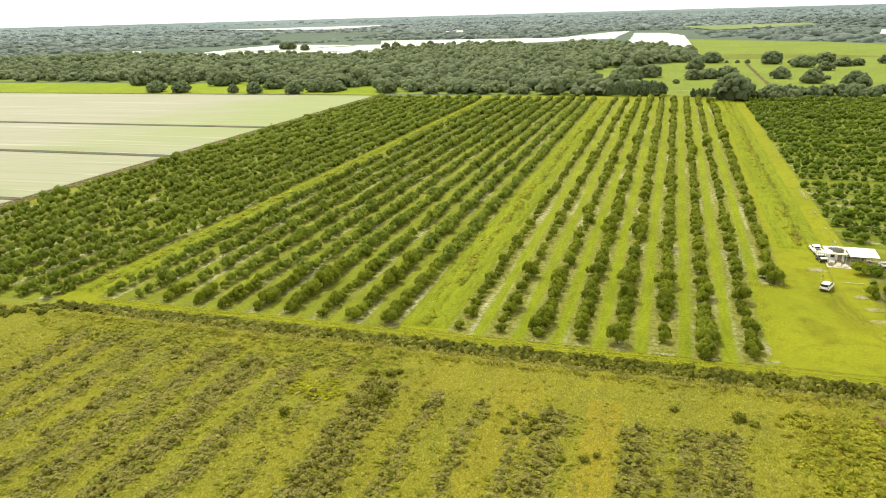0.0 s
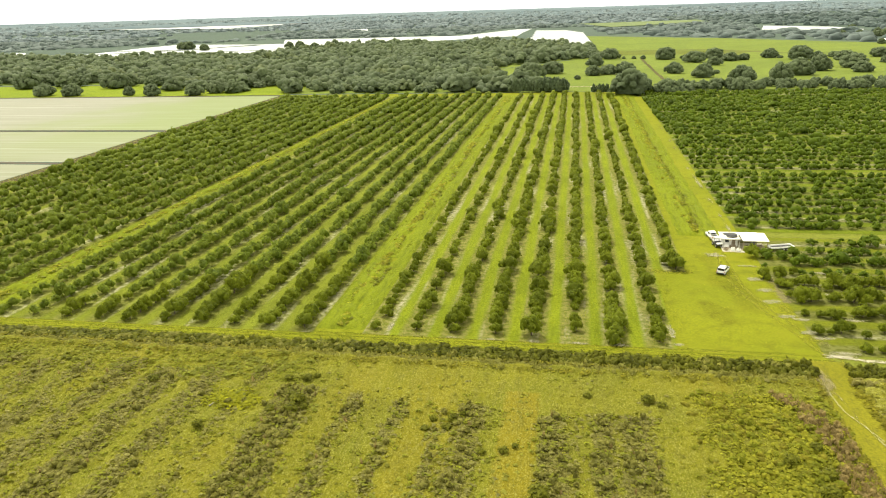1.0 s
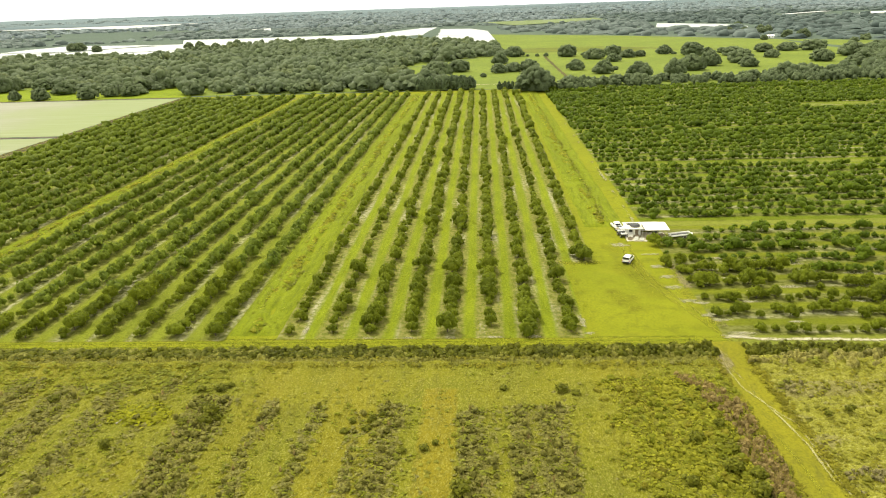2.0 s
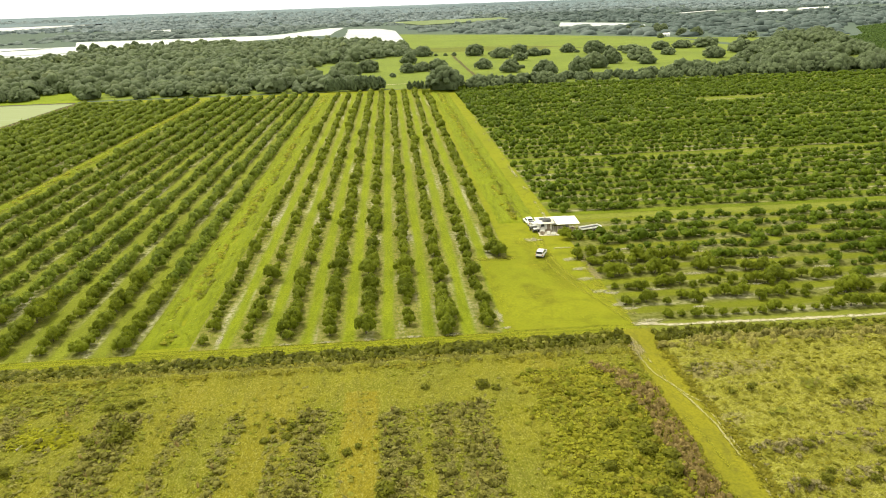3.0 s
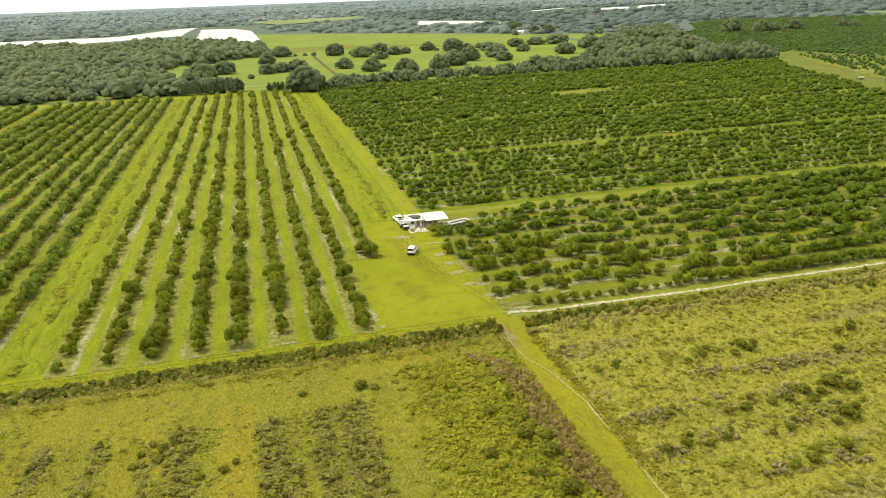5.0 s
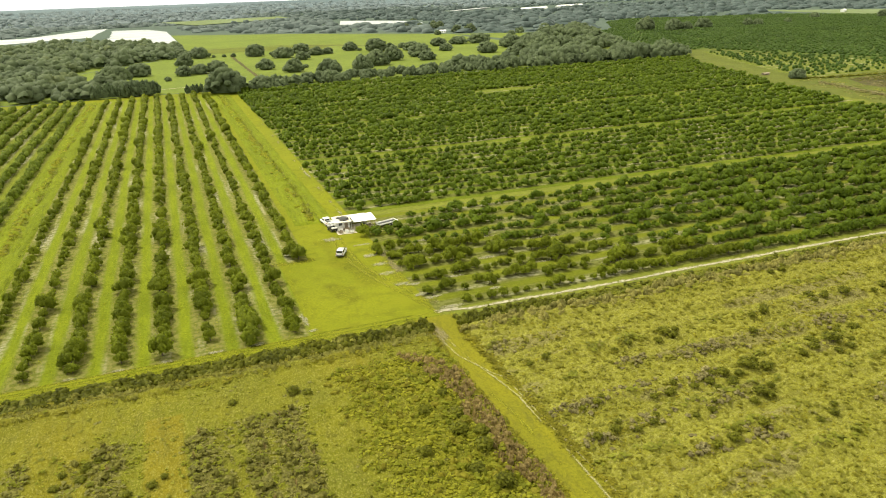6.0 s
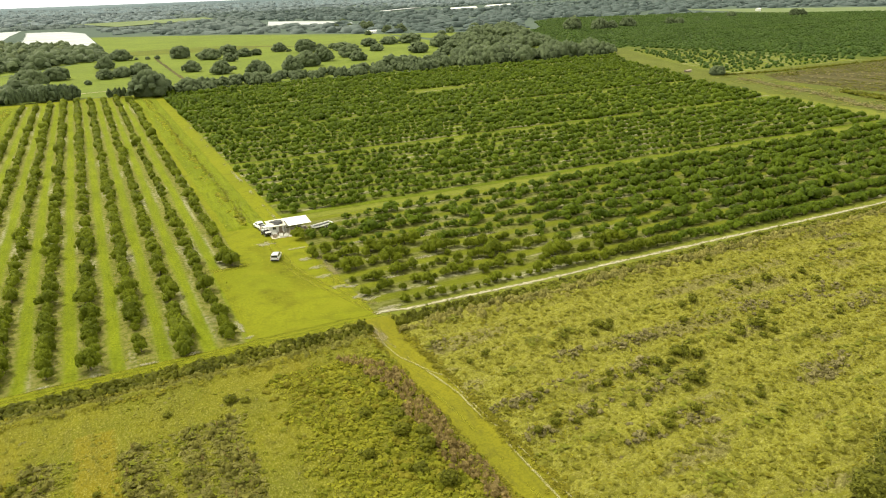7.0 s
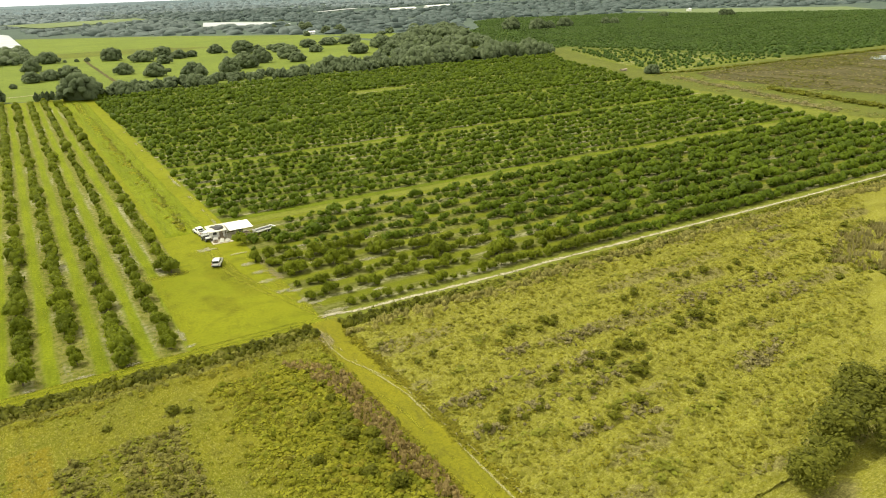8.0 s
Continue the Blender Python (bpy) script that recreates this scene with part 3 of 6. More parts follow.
def ribbon(name, pts, wide, z, material, label, category, seed=3, step=1.0, gaps=0.0):
    """A strip of ground with ragged edges along a line of points; gaps: the length at which it breaks off and comes back."""
    r = np.random.default_rng(seed)
    p = np.array(pts, float)
    d = np.concatenate([[0], np.cumsum(np.hypot(*np.diff(p, axis=0).T))])
    k = np.linspace(0, d[-1], max(2, int(d[-1] / step)))
    q = np.column_stack([np.interp(k, d, p[:, 0]), np.interp(k, d, p[:, 1])])
    t = np.gradient(q, axis=0)
    t /= np.linalg.norm(t, axis=1)[:, None]
    nrm = np.column_stack([-t[:, 1], t[:, 0]])
    n = len(q)
    w = wide / 2 * (1 + 0.25 * r.normal(0, 1, (n, 2)).clip(-1.6, 1.6))
    lines = [q + nrm * w[:, :1] * 1.15, q + nrm * w[:, :1] * 0.55, q, q - nrm * w[:, 1:] * 0.55, q - nrm * w[:, 1:] * 1.15]
    v = np.concatenate([np.column_stack([a, np.full(n, z)]) for a in lines])
    f = [(c * n + i, c * n + n + i, c * n + n + i + 1, c * n + i + 1) for c in range(4) for i in range(n - 1)]
    ob = new(name, mesh_of(name, v, f, material))
    wear = np.clip(0.1 + (vnoise(k / gaps, k * 0 + seed, 9) - 0.4) * 2.4 + 0.8 * (vnoise(k / 1.3, k * 0 + seed, 19) - 0.5), 0.0, 1.1) if gaps else np.ones(n)
    return with_cover(tagged(ob, label, category, kind="structure"), (np.array([[0.05], [0.75], [1.0], [0.75], [0.05]]) * wear).ravel())


ribbon("sand_road", [(46.2, 124.5), (53.5, 123.2), (61.5, 123.3), (75, 122.7), (88, 122.4), (105, 122.8), (186, 121.9), (300, 122)], 1.5, 0.14, SAND, "pale sandy service road beside the ditch", "road", 3, 1.4)
blob("sand_patch", 47.5, 124.6, 3.6, 1.1, 0.15, SAND, "bare pale sand where the road meets the yard", "sand", 77)
YARD_SAND = [(35.6, 178.8, 3.4, 2.2), (41.5, 171.4, 3.4, 0.9), (41.3, 162.6, 2.4, 2.0), (42.2, 156, 2.6, 1.7), (42.0, 149.4, 2.4, 1.6), (43.0, 141.8, 2.4, 1.6), (45.2, 134.3, 2.4, 1.6), (48.5, 125.8, 4.4, 1.3),
              (20.3, 126.4, 1.6, 0.9), (9.8, 124.9, 1.8, 0.8), (2.4, 124.9, 1.9, 0.7), (-5.8, 124.7, 1.6, 0.7), (-22, 124.9, 1.8, 0.7), (-14, 124.8, 1.8, 0.7), (-34.6, 128.5, 0.8, 2.4), (19.8, 132, 0.8, 4.5),
              (57, 167.8, 4, 1.1), (73.6, 163.3, 4, 1.2), (61.5, 155, 4, 1.3), (55.7, 154.4, 3, 1.2)]
BLOCK_SAND = [(58.3, 146.4, 3, 1.2), (60.9, 137.3, 3, 1.1), (60.6, 130.8, 3, 0.9), (46.5, 132.1, 3, 1.3), (45.3, 140.4, 2.4, 1.3), (88.6, 156.2, 4, 1.2), (66, 149, 4, 1.2), (84, 157, 4, 1.0),
              (55, 141, 3.5, 1.2), (79, 141, 4, 1.1), (97, 149, 4, 1.1), (92, 134, 4, 1.0), (115, 141, 4, 1.1), (120, 133, 4, 1.0), (41.9, 114.0, 1.7, 5.5)]
for i, (x, y, rx, ry) in enumerate(YARD_SAND + BLOCK_SAND):
    blob("sand_patch", x, y, rx, ry, 0.16 if y > 121 else 0.5, PATCH if y > 121 else SOIL, "patch of bare pale sand in the grass", "sand", i)
for off, wide, dz, stuffing in ((-0.9, 1.3, 0.08, WORN), (0.9, 1.3, 0.085, WORN)):
    ribbon("yard_drive", [(47 + off, 121), (45 + off, 128), (39.6 + off, 146), (37 + off, 158), (36.6 + off, 170), (37 + off, 182)], wide, dz, stuffing, "worn yellowish drive across the mown grass", "drive", 11, 1.2)
ribbon("verge_track", [(-120, 122.4), (20, 122.6), (45, 122.8)], 0.7, 0.09, WORN, "faint wheel track along the ditch", "track", 12, 1.5)
ribbon("verge_track", [(-120, 124.0), (20, 124.2), (45, 124.4)], 0.7, 0.09, WORN, "faint wheel track along the ditch", "track", 13, 1.5)


ribbon("worn_edge", [(45.6, 126), (44.8, 134), (43.6, 146), (43.2, 158), (43.4, 170), (43.2, 181)], 3.6, 0.12, WORN, "worn yellowish grass along the block's edge", "grass", 23, 1.0, 5.0)
ribbon("worn_edge", [(46.6, 127), (45.6, 140), (44.8, 152), (45.0, 166)], 2.6, 0.13, SOIL, "thin bare soil along the block's edge", "soil", 24, 1.0, 4.0)
ribbon("worn_edge", [(18.5, 166.2), (23, 165.6), (28.5, 166.2)], 3.4, 0.125, WORN, "worn yellowish grass at the head of a tree row", "grass", 25, 0.8)
MOWN = sandy_mat("darker mown line", (0.120, 0.138, 0.007), (0.090, 0.108, 0.006), 0.55)
OLIVE_WORN = sandy_mat("trampled olive grass", (0.150, 0.138, 0.012), (0.112, 0.108, 0.010), 0.22)
for k, (x, y, rx, ry) in enumerate(((37.5, 150, 5.5, 13), (34.5, 160, 5.0, 9), (30, 142, 5.0, 8), (33, 176, 3.5, 7))):
    blob("worn_lawn", x, y, rx, ry, 0.074, OLIVE_WORN, "trampled olive patch in the mown grass", "grass", 60 + k, 0.25)
ribbon("sand_strip", [(43.2, 198), (43.6, 250), (43.4, 300), (43.8, 380)], 1.3, 0.15, PATCH, "broken pale sand along the block's edge", "sand", 19, 1.5, 6.0)
for k, y in enumerate((121.5, 123.2, 124.7)):
    ribbon("mown_line", [(-120, y - 0.2), (-40, y), (20, y + 0.1), (40, y + 0.2)], 0.8, 0.085, MOWN, "darker line in the mown grass verge", "grass", 21 + k, 1.5)


def lane_relief(x, y):
    """A rough ridge and furrow along the middle of a lane, smooth mown sides."""
    ends = np.clip(np.minimum(np.minimum(x - x.min(), x.max() - x), y - y.min()) / 1.5, 0, 1)
    mid = (x.min() + x.max()) / 2 + 1.2 * (vnoise(x * 0, y / 40, 6) - 0.5)
    rough = np.exp(-((x - mid) / 1.7) ** 2)
    ridge = 0.35 * np.exp(-((x - mid + 0.9) / 0.7) ** 2) - 0.25 * np.exp(-((x - mid - 0.6) / 0.6) ** 2)
    return ends * (0.3 + ridge + 0.17 * np.sin((x - mid) * 2 * math.pi / 1.9 + 2.0 * vnoise(x / 3, y / 9, 7)) + rough * 1.3 * (vnoise(x / 1.0, y / 1.9, 3) - 0.5) + 0.5 * (vnoise(x / 1.2, y / 2.6, 5) - 0.5)) - 0.12 * (1 - ends)


for x0, x1, y0 in ((-49.6, -39.4, 126), (28.5, 40, 195), (-132, -123.2, 126)):
    sheet("grass_lane", x0, x1, y0, 525, 0.13, LANE, "ridged grass lane between citrus blocks", "lane", 0.7, lane_relief)


STRIPS = [(-110, 2.6, 0.8), (-102, 2.6, 0.8), (-94, 2.8, 0.8), (-86, 2.6, 0.8), (-78, 2.8, 0.85), (-69, 3.0, 0.95), (-60.5, 2.4, 0.8), (-52, 1.6, 0.5), (-43, 3.4, 1.0), (-33.5, 1.5, 0.7), (-26, 1.5, 0.7), (-18.5, 1.2, 0.6), (-14.2, 2.6, 0.7), (-1.5, 2.2, 0.9), (2, 1.2, 0.4), (5.5, 1.6, 1.0), (10.5, 2.6, 1.0)]


def weediness(x, y):
    """How thick the dry weeds stand in the old tree strips."""
    w = np.zeros(np.shape(x))
    for c, half, amount in STRIPS:
        end = (103 if c > -45 else 109) - 4 * (vnoise(y * 0 + c, y * 0 + 1, 4)) - (0 if c < -30 else 2)
        e = np.abs(x - c + 1.2 * (vnoise(x * 0 + c, y / 6, 8) - 0.5))
        w = np.maximum(w, amount * np.clip(1.4 - e / half, 0, 1) * (y < end) * (0.45 + 0.75 * vnoise(x / 3, y / 5, 14)))
    return w


def weedy_east(x, y):
    """Grey weed patches drawn out along the old rows."""
    return np.clip((vnoise(x / 11, y / 3.2, 41) - 0.55) * 4, 0, 1) * (0.55 + 0.45 * np.sin(y * 2 * math.pi / 7.4 + 2 * vnoise(x / 20, y / 20, 50)))


def billow(x, y, seed):
    """Puffs parted by sharp creases, 0..1."""
    return np.abs(2 * vnoise(x, y, seed) - 1)


def field_relief(x, y):
    bank = 0.55 * np.exp(-((y - 113.4) / 1.0) ** 2)
    w = weediness(x, y)
    lush = np.clip((x - 19) / 4, 0, 1) * (y < 108)
    wool = (0.32 * billow(x / 1.5, y / 1.8, 71) + 0.26 * billow(x / 0.95, y / 0.95, 72)) * np.clip((40.2 - x) / 2.0, 0, 1)
    return 0.14 * np.sin((x + 2.5) * 2 * math.pi / 7.7) + 0.2 * (vnoise(x / 4, y / 5, 1) - 0.5) + (0.7 + 0.8 * w + 0.6 * lush) * wool - 0.04 + bank


def field_relief_east(x, y):
    bank = 0.5 * np.exp(-((y - 114.5) / 1.2) ** 2)
    rim = np.clip((x - 46.4) / 2.5, 0, 1)
    bend = 1.2 * vnoise(x / 9, y / 9, 53)
    wool = 0.24 * billow(x / 2.0, y / 1.1 + bend, 73) + 0.46 * billow(x / 0.95, y / 0.62 + bend, 74)
    return -0.25 * (1 - rim) + rim * (0.42 * np.sin(y * 2 * math.pi / 7.4 + 1.5 * vnoise(x / 40, y / 40, 51)) + 0.25 * (vnoise(x / 5, y / 4, 4) - 0.5) + wool - 0.05 + bank)


def mark_weeds(ob, how):
    """Writes how weedy the field is at each corner of its mesh."""
    me = ob.data
    co = np.empty(len(me.vertices) * 3, np.float32)
    me.vertices.foreach_get("co", co)
    co = co.reshape(-1, 3)
    at = me.attributes.new("weedy", "FLOAT", "POINT")
    at.data.foreach_set("value", how(co[:, 0].astype(float), co[:, 1].astype(float)).astype(np.float32))


for x0, x1, y0, y1, z, fine in ((-126, 40.2, 44, 115, 0.35, 0.5), (-200, -125, 20, 115, 0.2, 1.6), (-126, 40.2, 20, 45, 0.2, 2.0)):
    mark_weeds(sheet("old_field", x0, x1, y0, y1, z, ROUGH_FIELD, "fallow field of rough grass in old bedded rows", "field", fine, field_relief), weediness)
for x0, x1, y0, y1, z, fine in ((46.4, 130, 44, 116, 0.6, 0.36), (129.5, 312, 44, 116, 0.55, 0.8), (46.4, 312, 20, 45, 0.4, 2.0)):
    mark_weeds(sheet("old_field", x0, x1, y0, y1, z, ROUGH_EAST, "fallow field of tussocky grass and weeds", "field", fine, field_relief_east), weedy_east)
sheet("outer_field", -900, -200, -300, 118, 0.3, ROUGH_FIELD, "rough grass field beyond the fallow land", "field")
sheet("outer_field", 312, 345, -300, 118, 0.3, ROUGH_FIELD, "rough grass field beyond the fallow land", "field")
sheet("outer_field", -200, 312, -300, 20, 0.3, ROUGH_FIELD, "rough grass field beyond the fallow land", "field")
sheet("grass_track", 39.4, 47.0, 20, 122, 0.34, TRACK, "mown grassy farm track with pale wheel ruts", "track", 1.0, lambda x, y: 0.12 * (vnoise(x / 1.5, y / 2.5, 9) - 0.5))
ribbon("wheel_rut", [(41.9, 118), (41.3, 110), (41.7, 105), (43.2, 101), (44.6, 97), (45.9, 95), (45.9, 80), (46.3, 70), (46.4, 45)], 0.34, 0.45, RUT, "thin pale sandy wheel rut in grass", "rut", 45, 0.6)
ribbon("wheel_rut", [(42.9, 118), (42.4, 110), (43.1, 102), (44.4, 95), (45.3, 89), (45.2, 75), (44.9, 60), (44.6, 45)], 0.45, 0.46, RUT, "broken pale wheel rut in grass", "rut", 3, 0.6, 3.0)
ribbon("wheel_rut", [(40.6, 117), (40.6, 110), (41, 100), (41.8, 92), (42.6, 84), (43, 45)], 0.8, 0.44, WORN, "faint worn wheel rut in grass", "rut", 6, 0.9, 7.0)
sheet("ditch", -125, 41.2, 114.5, 121, 0.02, ROUGH_FIELD, "overgrown farm drainage ditch", "ditch")
sheet("ditch", 47.3, 312, 115.5, 121.5, 0.02, ROUGH_FIELD, "overgrown farm drainage ditch", "ditch")

crop = Mat("pale crop rows")
cy = crop.noise(0.5, 3, (0.02, 1.0, 1.0))
cc = crop.mix(crop.step(crop.noise(0.009, 3, (0.6, 1.4, 1.0)), 0.58, 0.78), (0.204, 0.201, 0.160), (0.140, 0.176, 0.060))
cc = crop.mix(crop.math("MULTIPLY", crop.step(cy, 0.45, 0.65), 0.5), cc, (0.146, 0.156, 0.098))
cc = crop.mix(crop.math("MULTIPLY", crop.step(crop.noise(0.22, 4, (0.03, 1.0, 1.0)), 0.55, 0.7), 0.6), cc, (0.30, 0.30, 0.27))
east_end = crop.step(crop.math("ADD", crop.xyz()[0], crop.math("MULTIPLY", crop.noise(0.02, 3), 120.0)), -300.0, -190.0)
far_end = crop.step(crop.xyz()[1], 250.0, 400.0)
cc = crop.mix(crop.math("MULTIPLY", east_end, crop.math("MULTIPLY_ADD", far_end, 0.45, 0.15)), cc, (0.140, 0.186, 0.040))
crop.colour(cc)
CROP = crop.m
for y0, y1 in ((20, 196), (200, 279), (285, 368), (374, 538)):
    sheet("crop_field", -900, -224, y0, y1, 0.12, CROP, "pale green crop field with whitish beds", "field")
for y in (198, 282, 371, 541):
    ribbon("field_ditch", [(-900, y), (-224, y)], 2.2, 0.14, BARK, "dark weedy ditch between crop fields", "ditch", y, 3.0)
sheet("dirt_margin", -223.5, -217, 100, 540, 0.11, TURNED, "bare brown dirt margin beside the citrus block", "margin")
sheet("pasture", -900, -224, 544, 640, 0.1, grass_mat("bright pasture grass", (0.171, 0.216, 0.011), (0.141, 0.183, 0.010), (0.108, 0.144, 0.008), 0.02), "bright green pasture strip before the woods", "pasture")
outline("pasture", [(-5, 548), (-60, 640), (-90, 740), (-10, 868), (28, 900), (31, 1160), (22, 1560), (250, 1335), (425, 1090), (410, 960), (420, 760), (460, 670), (440, 552)], 0.08, PASTURE, "wide green cattle pasture dotted with oaks", "pasture")
blob("dry_pasture", 110, 985, 110, 45, 0.14, DRY_PASTURE, "strip of drier pale grass across the pasture", "pasture", 4, -0.15)
outline("pasture", [(442, 556), (425, 1090), (520, 1010), (640, 1005), (560, 890), (482, 690)], 0.07, PASTURE, "green pasture among oaks beside the far grove", "pasture")
outline("pasture", [(-110, 598), (-88, 598), (-84, 660), (-100, 662)], 0.1, PASTURE, "small bright clearing in the oak woods", "pasture")
ribbon("farm_road", [(-14, 580), (28, 584), (62, 576)], 4.0, 0.16, SAND, "pale sandy lane behind the citrus rows", "road", 8, 2.0)
ribbon("pasture_ditch", [(72, 632), (72.6, 717), (74, 846), (76, 905)], 2.6, 0.2, TURNED, "dark narrow ditch through the pasture", "ditch", 9, 3.0)
ribbon("pasture_ditch", [(60, 1028), (129, 1038), (165, 1032), (240, 939), (300, 930)], 5.0, 0.2, TURNED, "brown weedy ditch across the pasture", "ditch", 9, 3.0)

plastic = Mat("plastic mulch", 0.45, 0.4)
pc = plastic.mix(plastic.step(plastic.noise(0.02, 3, (0.3, 1, 1)), 0.4, 0.65), (0.36, 0.375, 0.38), (0.25, 0.265, 0.265))
pc = plastic.mix(plastic.math("MULTIPLY", plastic.step(plastic.noise(0.12, 3, (0.06, 1, 1)), 0.48, 0.62), 0.55), pc, (0.13, 0.15, 0.12))
PLASTIC = plastic.colour(pc).m
outline("plastic_field", [(-981, 1147), (-879, 1224), (-909, 1475), (-895, 1598), (-667, 1517), (-613, 1523), (-706, 1763), (-542, 1755), (-265, 1755), (-165, 2160), (-123, 2183), (-129, 1864), (-126, 1652), (-421, 1363), (-468, 1191), (-478, 1073), (-539, 1007), (-709, 1065)], 0.2, PLASTIC, "field covered in white plastic mulch beds", "field")
outline("plastic_field", [(-1044, 1245), (-1144, 1365), (-1100, 1354), (-971, 1194)], 0.2, PLASTIC, "field covered in white plastic mulch beds", "field")
outline("plastic_field", [(-111, 2024), (-23, 1965), (17, 1777), (29, 1164), (-92, 1332)], 0.2, PLASTIC, "field covered in white plastic mulch beds", "field")
ribbon("field_ditch", [(-900, 1180), (-831, 1244), (-738, 1318), (-662, 1497)], 12, 0.5, FAR_GROUND, "weedy ditch across the plastic-covered beds", "ditch", 4, 9.0)
ribbon("field_ditch", [(-746, 1114), (-676, 1151), (-608, 1239), (-493, 1268)], 12, 0.5, FAR_GROUND, "weedy ditch across the plastic-covered beds", "ditch", 6, 9.0)


ribbon("field_ditch", [(-1000, 1330), (-760, 1330), (-640, 1480)], 10, 0.5, FAR_GROUND, "weedy ditch across the plastic-covered beds", "ditch", 16, 9.0)
ribbon("field_ditch", [(-118, 2150), (-100, 1700), (-97, 1335)], 14, 0.5, FAR_GROUND, "grassy track between plastic-covered fields", "track", 17, 12.0)


def high(pts, lift):
    """Corners on the far plain, bent up to fit the camera's horizon."""
    return [(x, y, float(rise(math.hypot(x, y))) + lift) for x, y in pts]


def far_sheet(name, pts, lift, material, label, category):
    bm = bmesh.new()
    f = bm.faces.new([bm.verts.new(p) for p in high(pts, lift)])
    bmesh.ops.triangulate(bm, faces=[f])
    me = bpy.data.meshes.new(name)
    bm.to_mesh(me)
    bm.free()
    me.materials.append(material)
    return tagged(new(name, me), label, category, kind="structure")


# White far strips are built as plastic-covered fields, without water.
far_sheet("far_plastic", [(-2002, 2910), (-1352, 2834), (-1197, 3352), (-1718, 3418), (-2022, 3255)], 2.5, PLASTIC, "distant white plastic-covered fields", "field")
far_sheet("far_field", [(-791, 2436), (-711, 2540), (-652, 2328), (-729, 2364)], 2, PLASTIC, "distant pale plastic-covered field", "field")
far_sheet("far_plastic", [(383, 1676), (449, 1952), (548, 1771), (553, 1597), (532, 1536), (436, 1641)], 0.4, PLASTIC, "distant white plastic-covered field", "field")
far_sheet("far_field", [(5, 2542), (393, 2634), (399, 2427), (95, 2113)], 1.5, PALE_FIELD, "distant pale green field", "field")
far_sheet("far_field", [(920, 2389), (1104, 2530), (1130, 2500), (940, 2360)], 2, PLASTIC, "distant pale field strip", "field")
outline("far_field", [(1247, 1344), (1451, 893), (1320, 743), (1149, 979)], 0.3, PALE_FIELD, "distant pale green open field", "field")
GROVE_FAR = [(485, 593), (529, 370), (674, 374), (900, 440), (1330, 735), (1150, 975), (1120, 1130), (960, 1190), (860, 1260), (760, 1180), (654, 996), (560, 900), (480, 700)]
outline("orchard_floor", GROVE_FAR, 0.08, GROVE_GRASS, "grass floor of a distant citrus grove", "orchard floor")
outline("orchard_floor", [(476, 573), (533, 367), (397, 367), (400, 397), (430, 474)], 0.1, right_floor, "grass floor of a young citrus block", "orchard floor")
outline("pasture", [(300, 40), (316, 200), (440, 552), (480, 640), (760, 700), (1000, 500), (1000, 40)], 0.03, SCRUBLAND, "dull grassland round the distant groves", "pasture")
outline("pasture", [(320, 40), (340, 180), (352, 270), (370, 356), (640, 348), (900, 420), (1000, 40)], 0.06, SCRUBLAND, "rough grassland between farm lanes", "pasture")
outline("turned_field", [(405, 349), (533, 353), (624, 345), (620, 210), (395, 214), (386, 263), (388, 321)], 0.1, TURNED, "brown weedy turned field", "field")
GRASS_LANE = grass_mat("rough lane grass", (0.116, 0.130, 0.022), (0.092, 0.106, 0.019), (0.066, 0.076, 0.014), 0.05)
ribbon("grass_lane", [(455, 565), (432, 525), (394, 430), (366, 360), (347, 270), (336, 180), (324, 110), (318, 40)], 18, 0.13, GRASS_LANE, "broad grassy lane along the citrus block", "lane", 4, 4.0)
ribbon("grass_lane", [(372, 364), (460, 360), (540, 352), (663, 367), (800, 420)], 7, 0.15, GRASS_LANE, "grassy farm lane between groves", "lane", 5, 4.0)
ribbon("sand_road", [(347, 290), (343, 250), (331, 170), (322, 90)], 1.3, 0.18, WORN, "pale sandy farm track", "road", 7, 2.0)
blob("pond", 578, 316, 24, 12, 0.2, WATER, "small pond in the brown field", "pond", 3)
blob("pond", 178, 82, 8, 5, 0.75, WATER, "small weedy pond in the fallow field", "pond", 5)


# ================= plant templates =================
CIT = [lobed(10 + i, 7, 66, 0.105, TOP2, 0.6, 0.46, 1.2, 0.54, 0.6, 0.6, 0.16, 0.84) for i in range(6)]
CIT_MID = [lobed(20 + i, 4, 20, 0.17, TOP1, 0.54, 0.54, 1.2, 0.52, 0.6, 0.6, 0.16, 0.86) for i in range(6)]
CIT_FAR = [lobed(30 + i, 4, 5, 0.22, TOP1, 0.54, 0.5, 1.2, 0.5, ragged=0.2) for i in range(6)]
CIT_DIM = [lobed(170 + i, 2, 3, 0.26, TOP1, 0.4, 0.78, 1.1, 0.45) for i in range(6)]
CIT_LOW = [lobed(40 + i, 1, 5, 0.34, TOP1, 0.1, 0.95, 1.0, 0.4) for i in range(5)]
OAKS_FAR = [canopy(60 + i, 9, 0.4, 2, 0.1, TOP1, 0.85, 0.3) for i in range(4)]


OAKS = [canopy(50 + i, 44, 0.24, 4, 0.06, TOP2, 0.92, 0.26) for i in range(6)]
DOMES = [canopy(140 + i, 9, 0.43, 2, 0.09, TOP1, 0.78, 0.26) for i in range(8)]
DOMES_FAR = [canopy(150 + i, 5, 0.52, 1, 0.12, TOP1, 0.78, 0.26) for i in range(8)]
SWELLS = [lobed(160 + i, 1, 0, 0.5, trimmed(BALL1, -0.2), 0.1, 1.0, 1.0, 0.1, ragged=0.2) for i in range(8)]


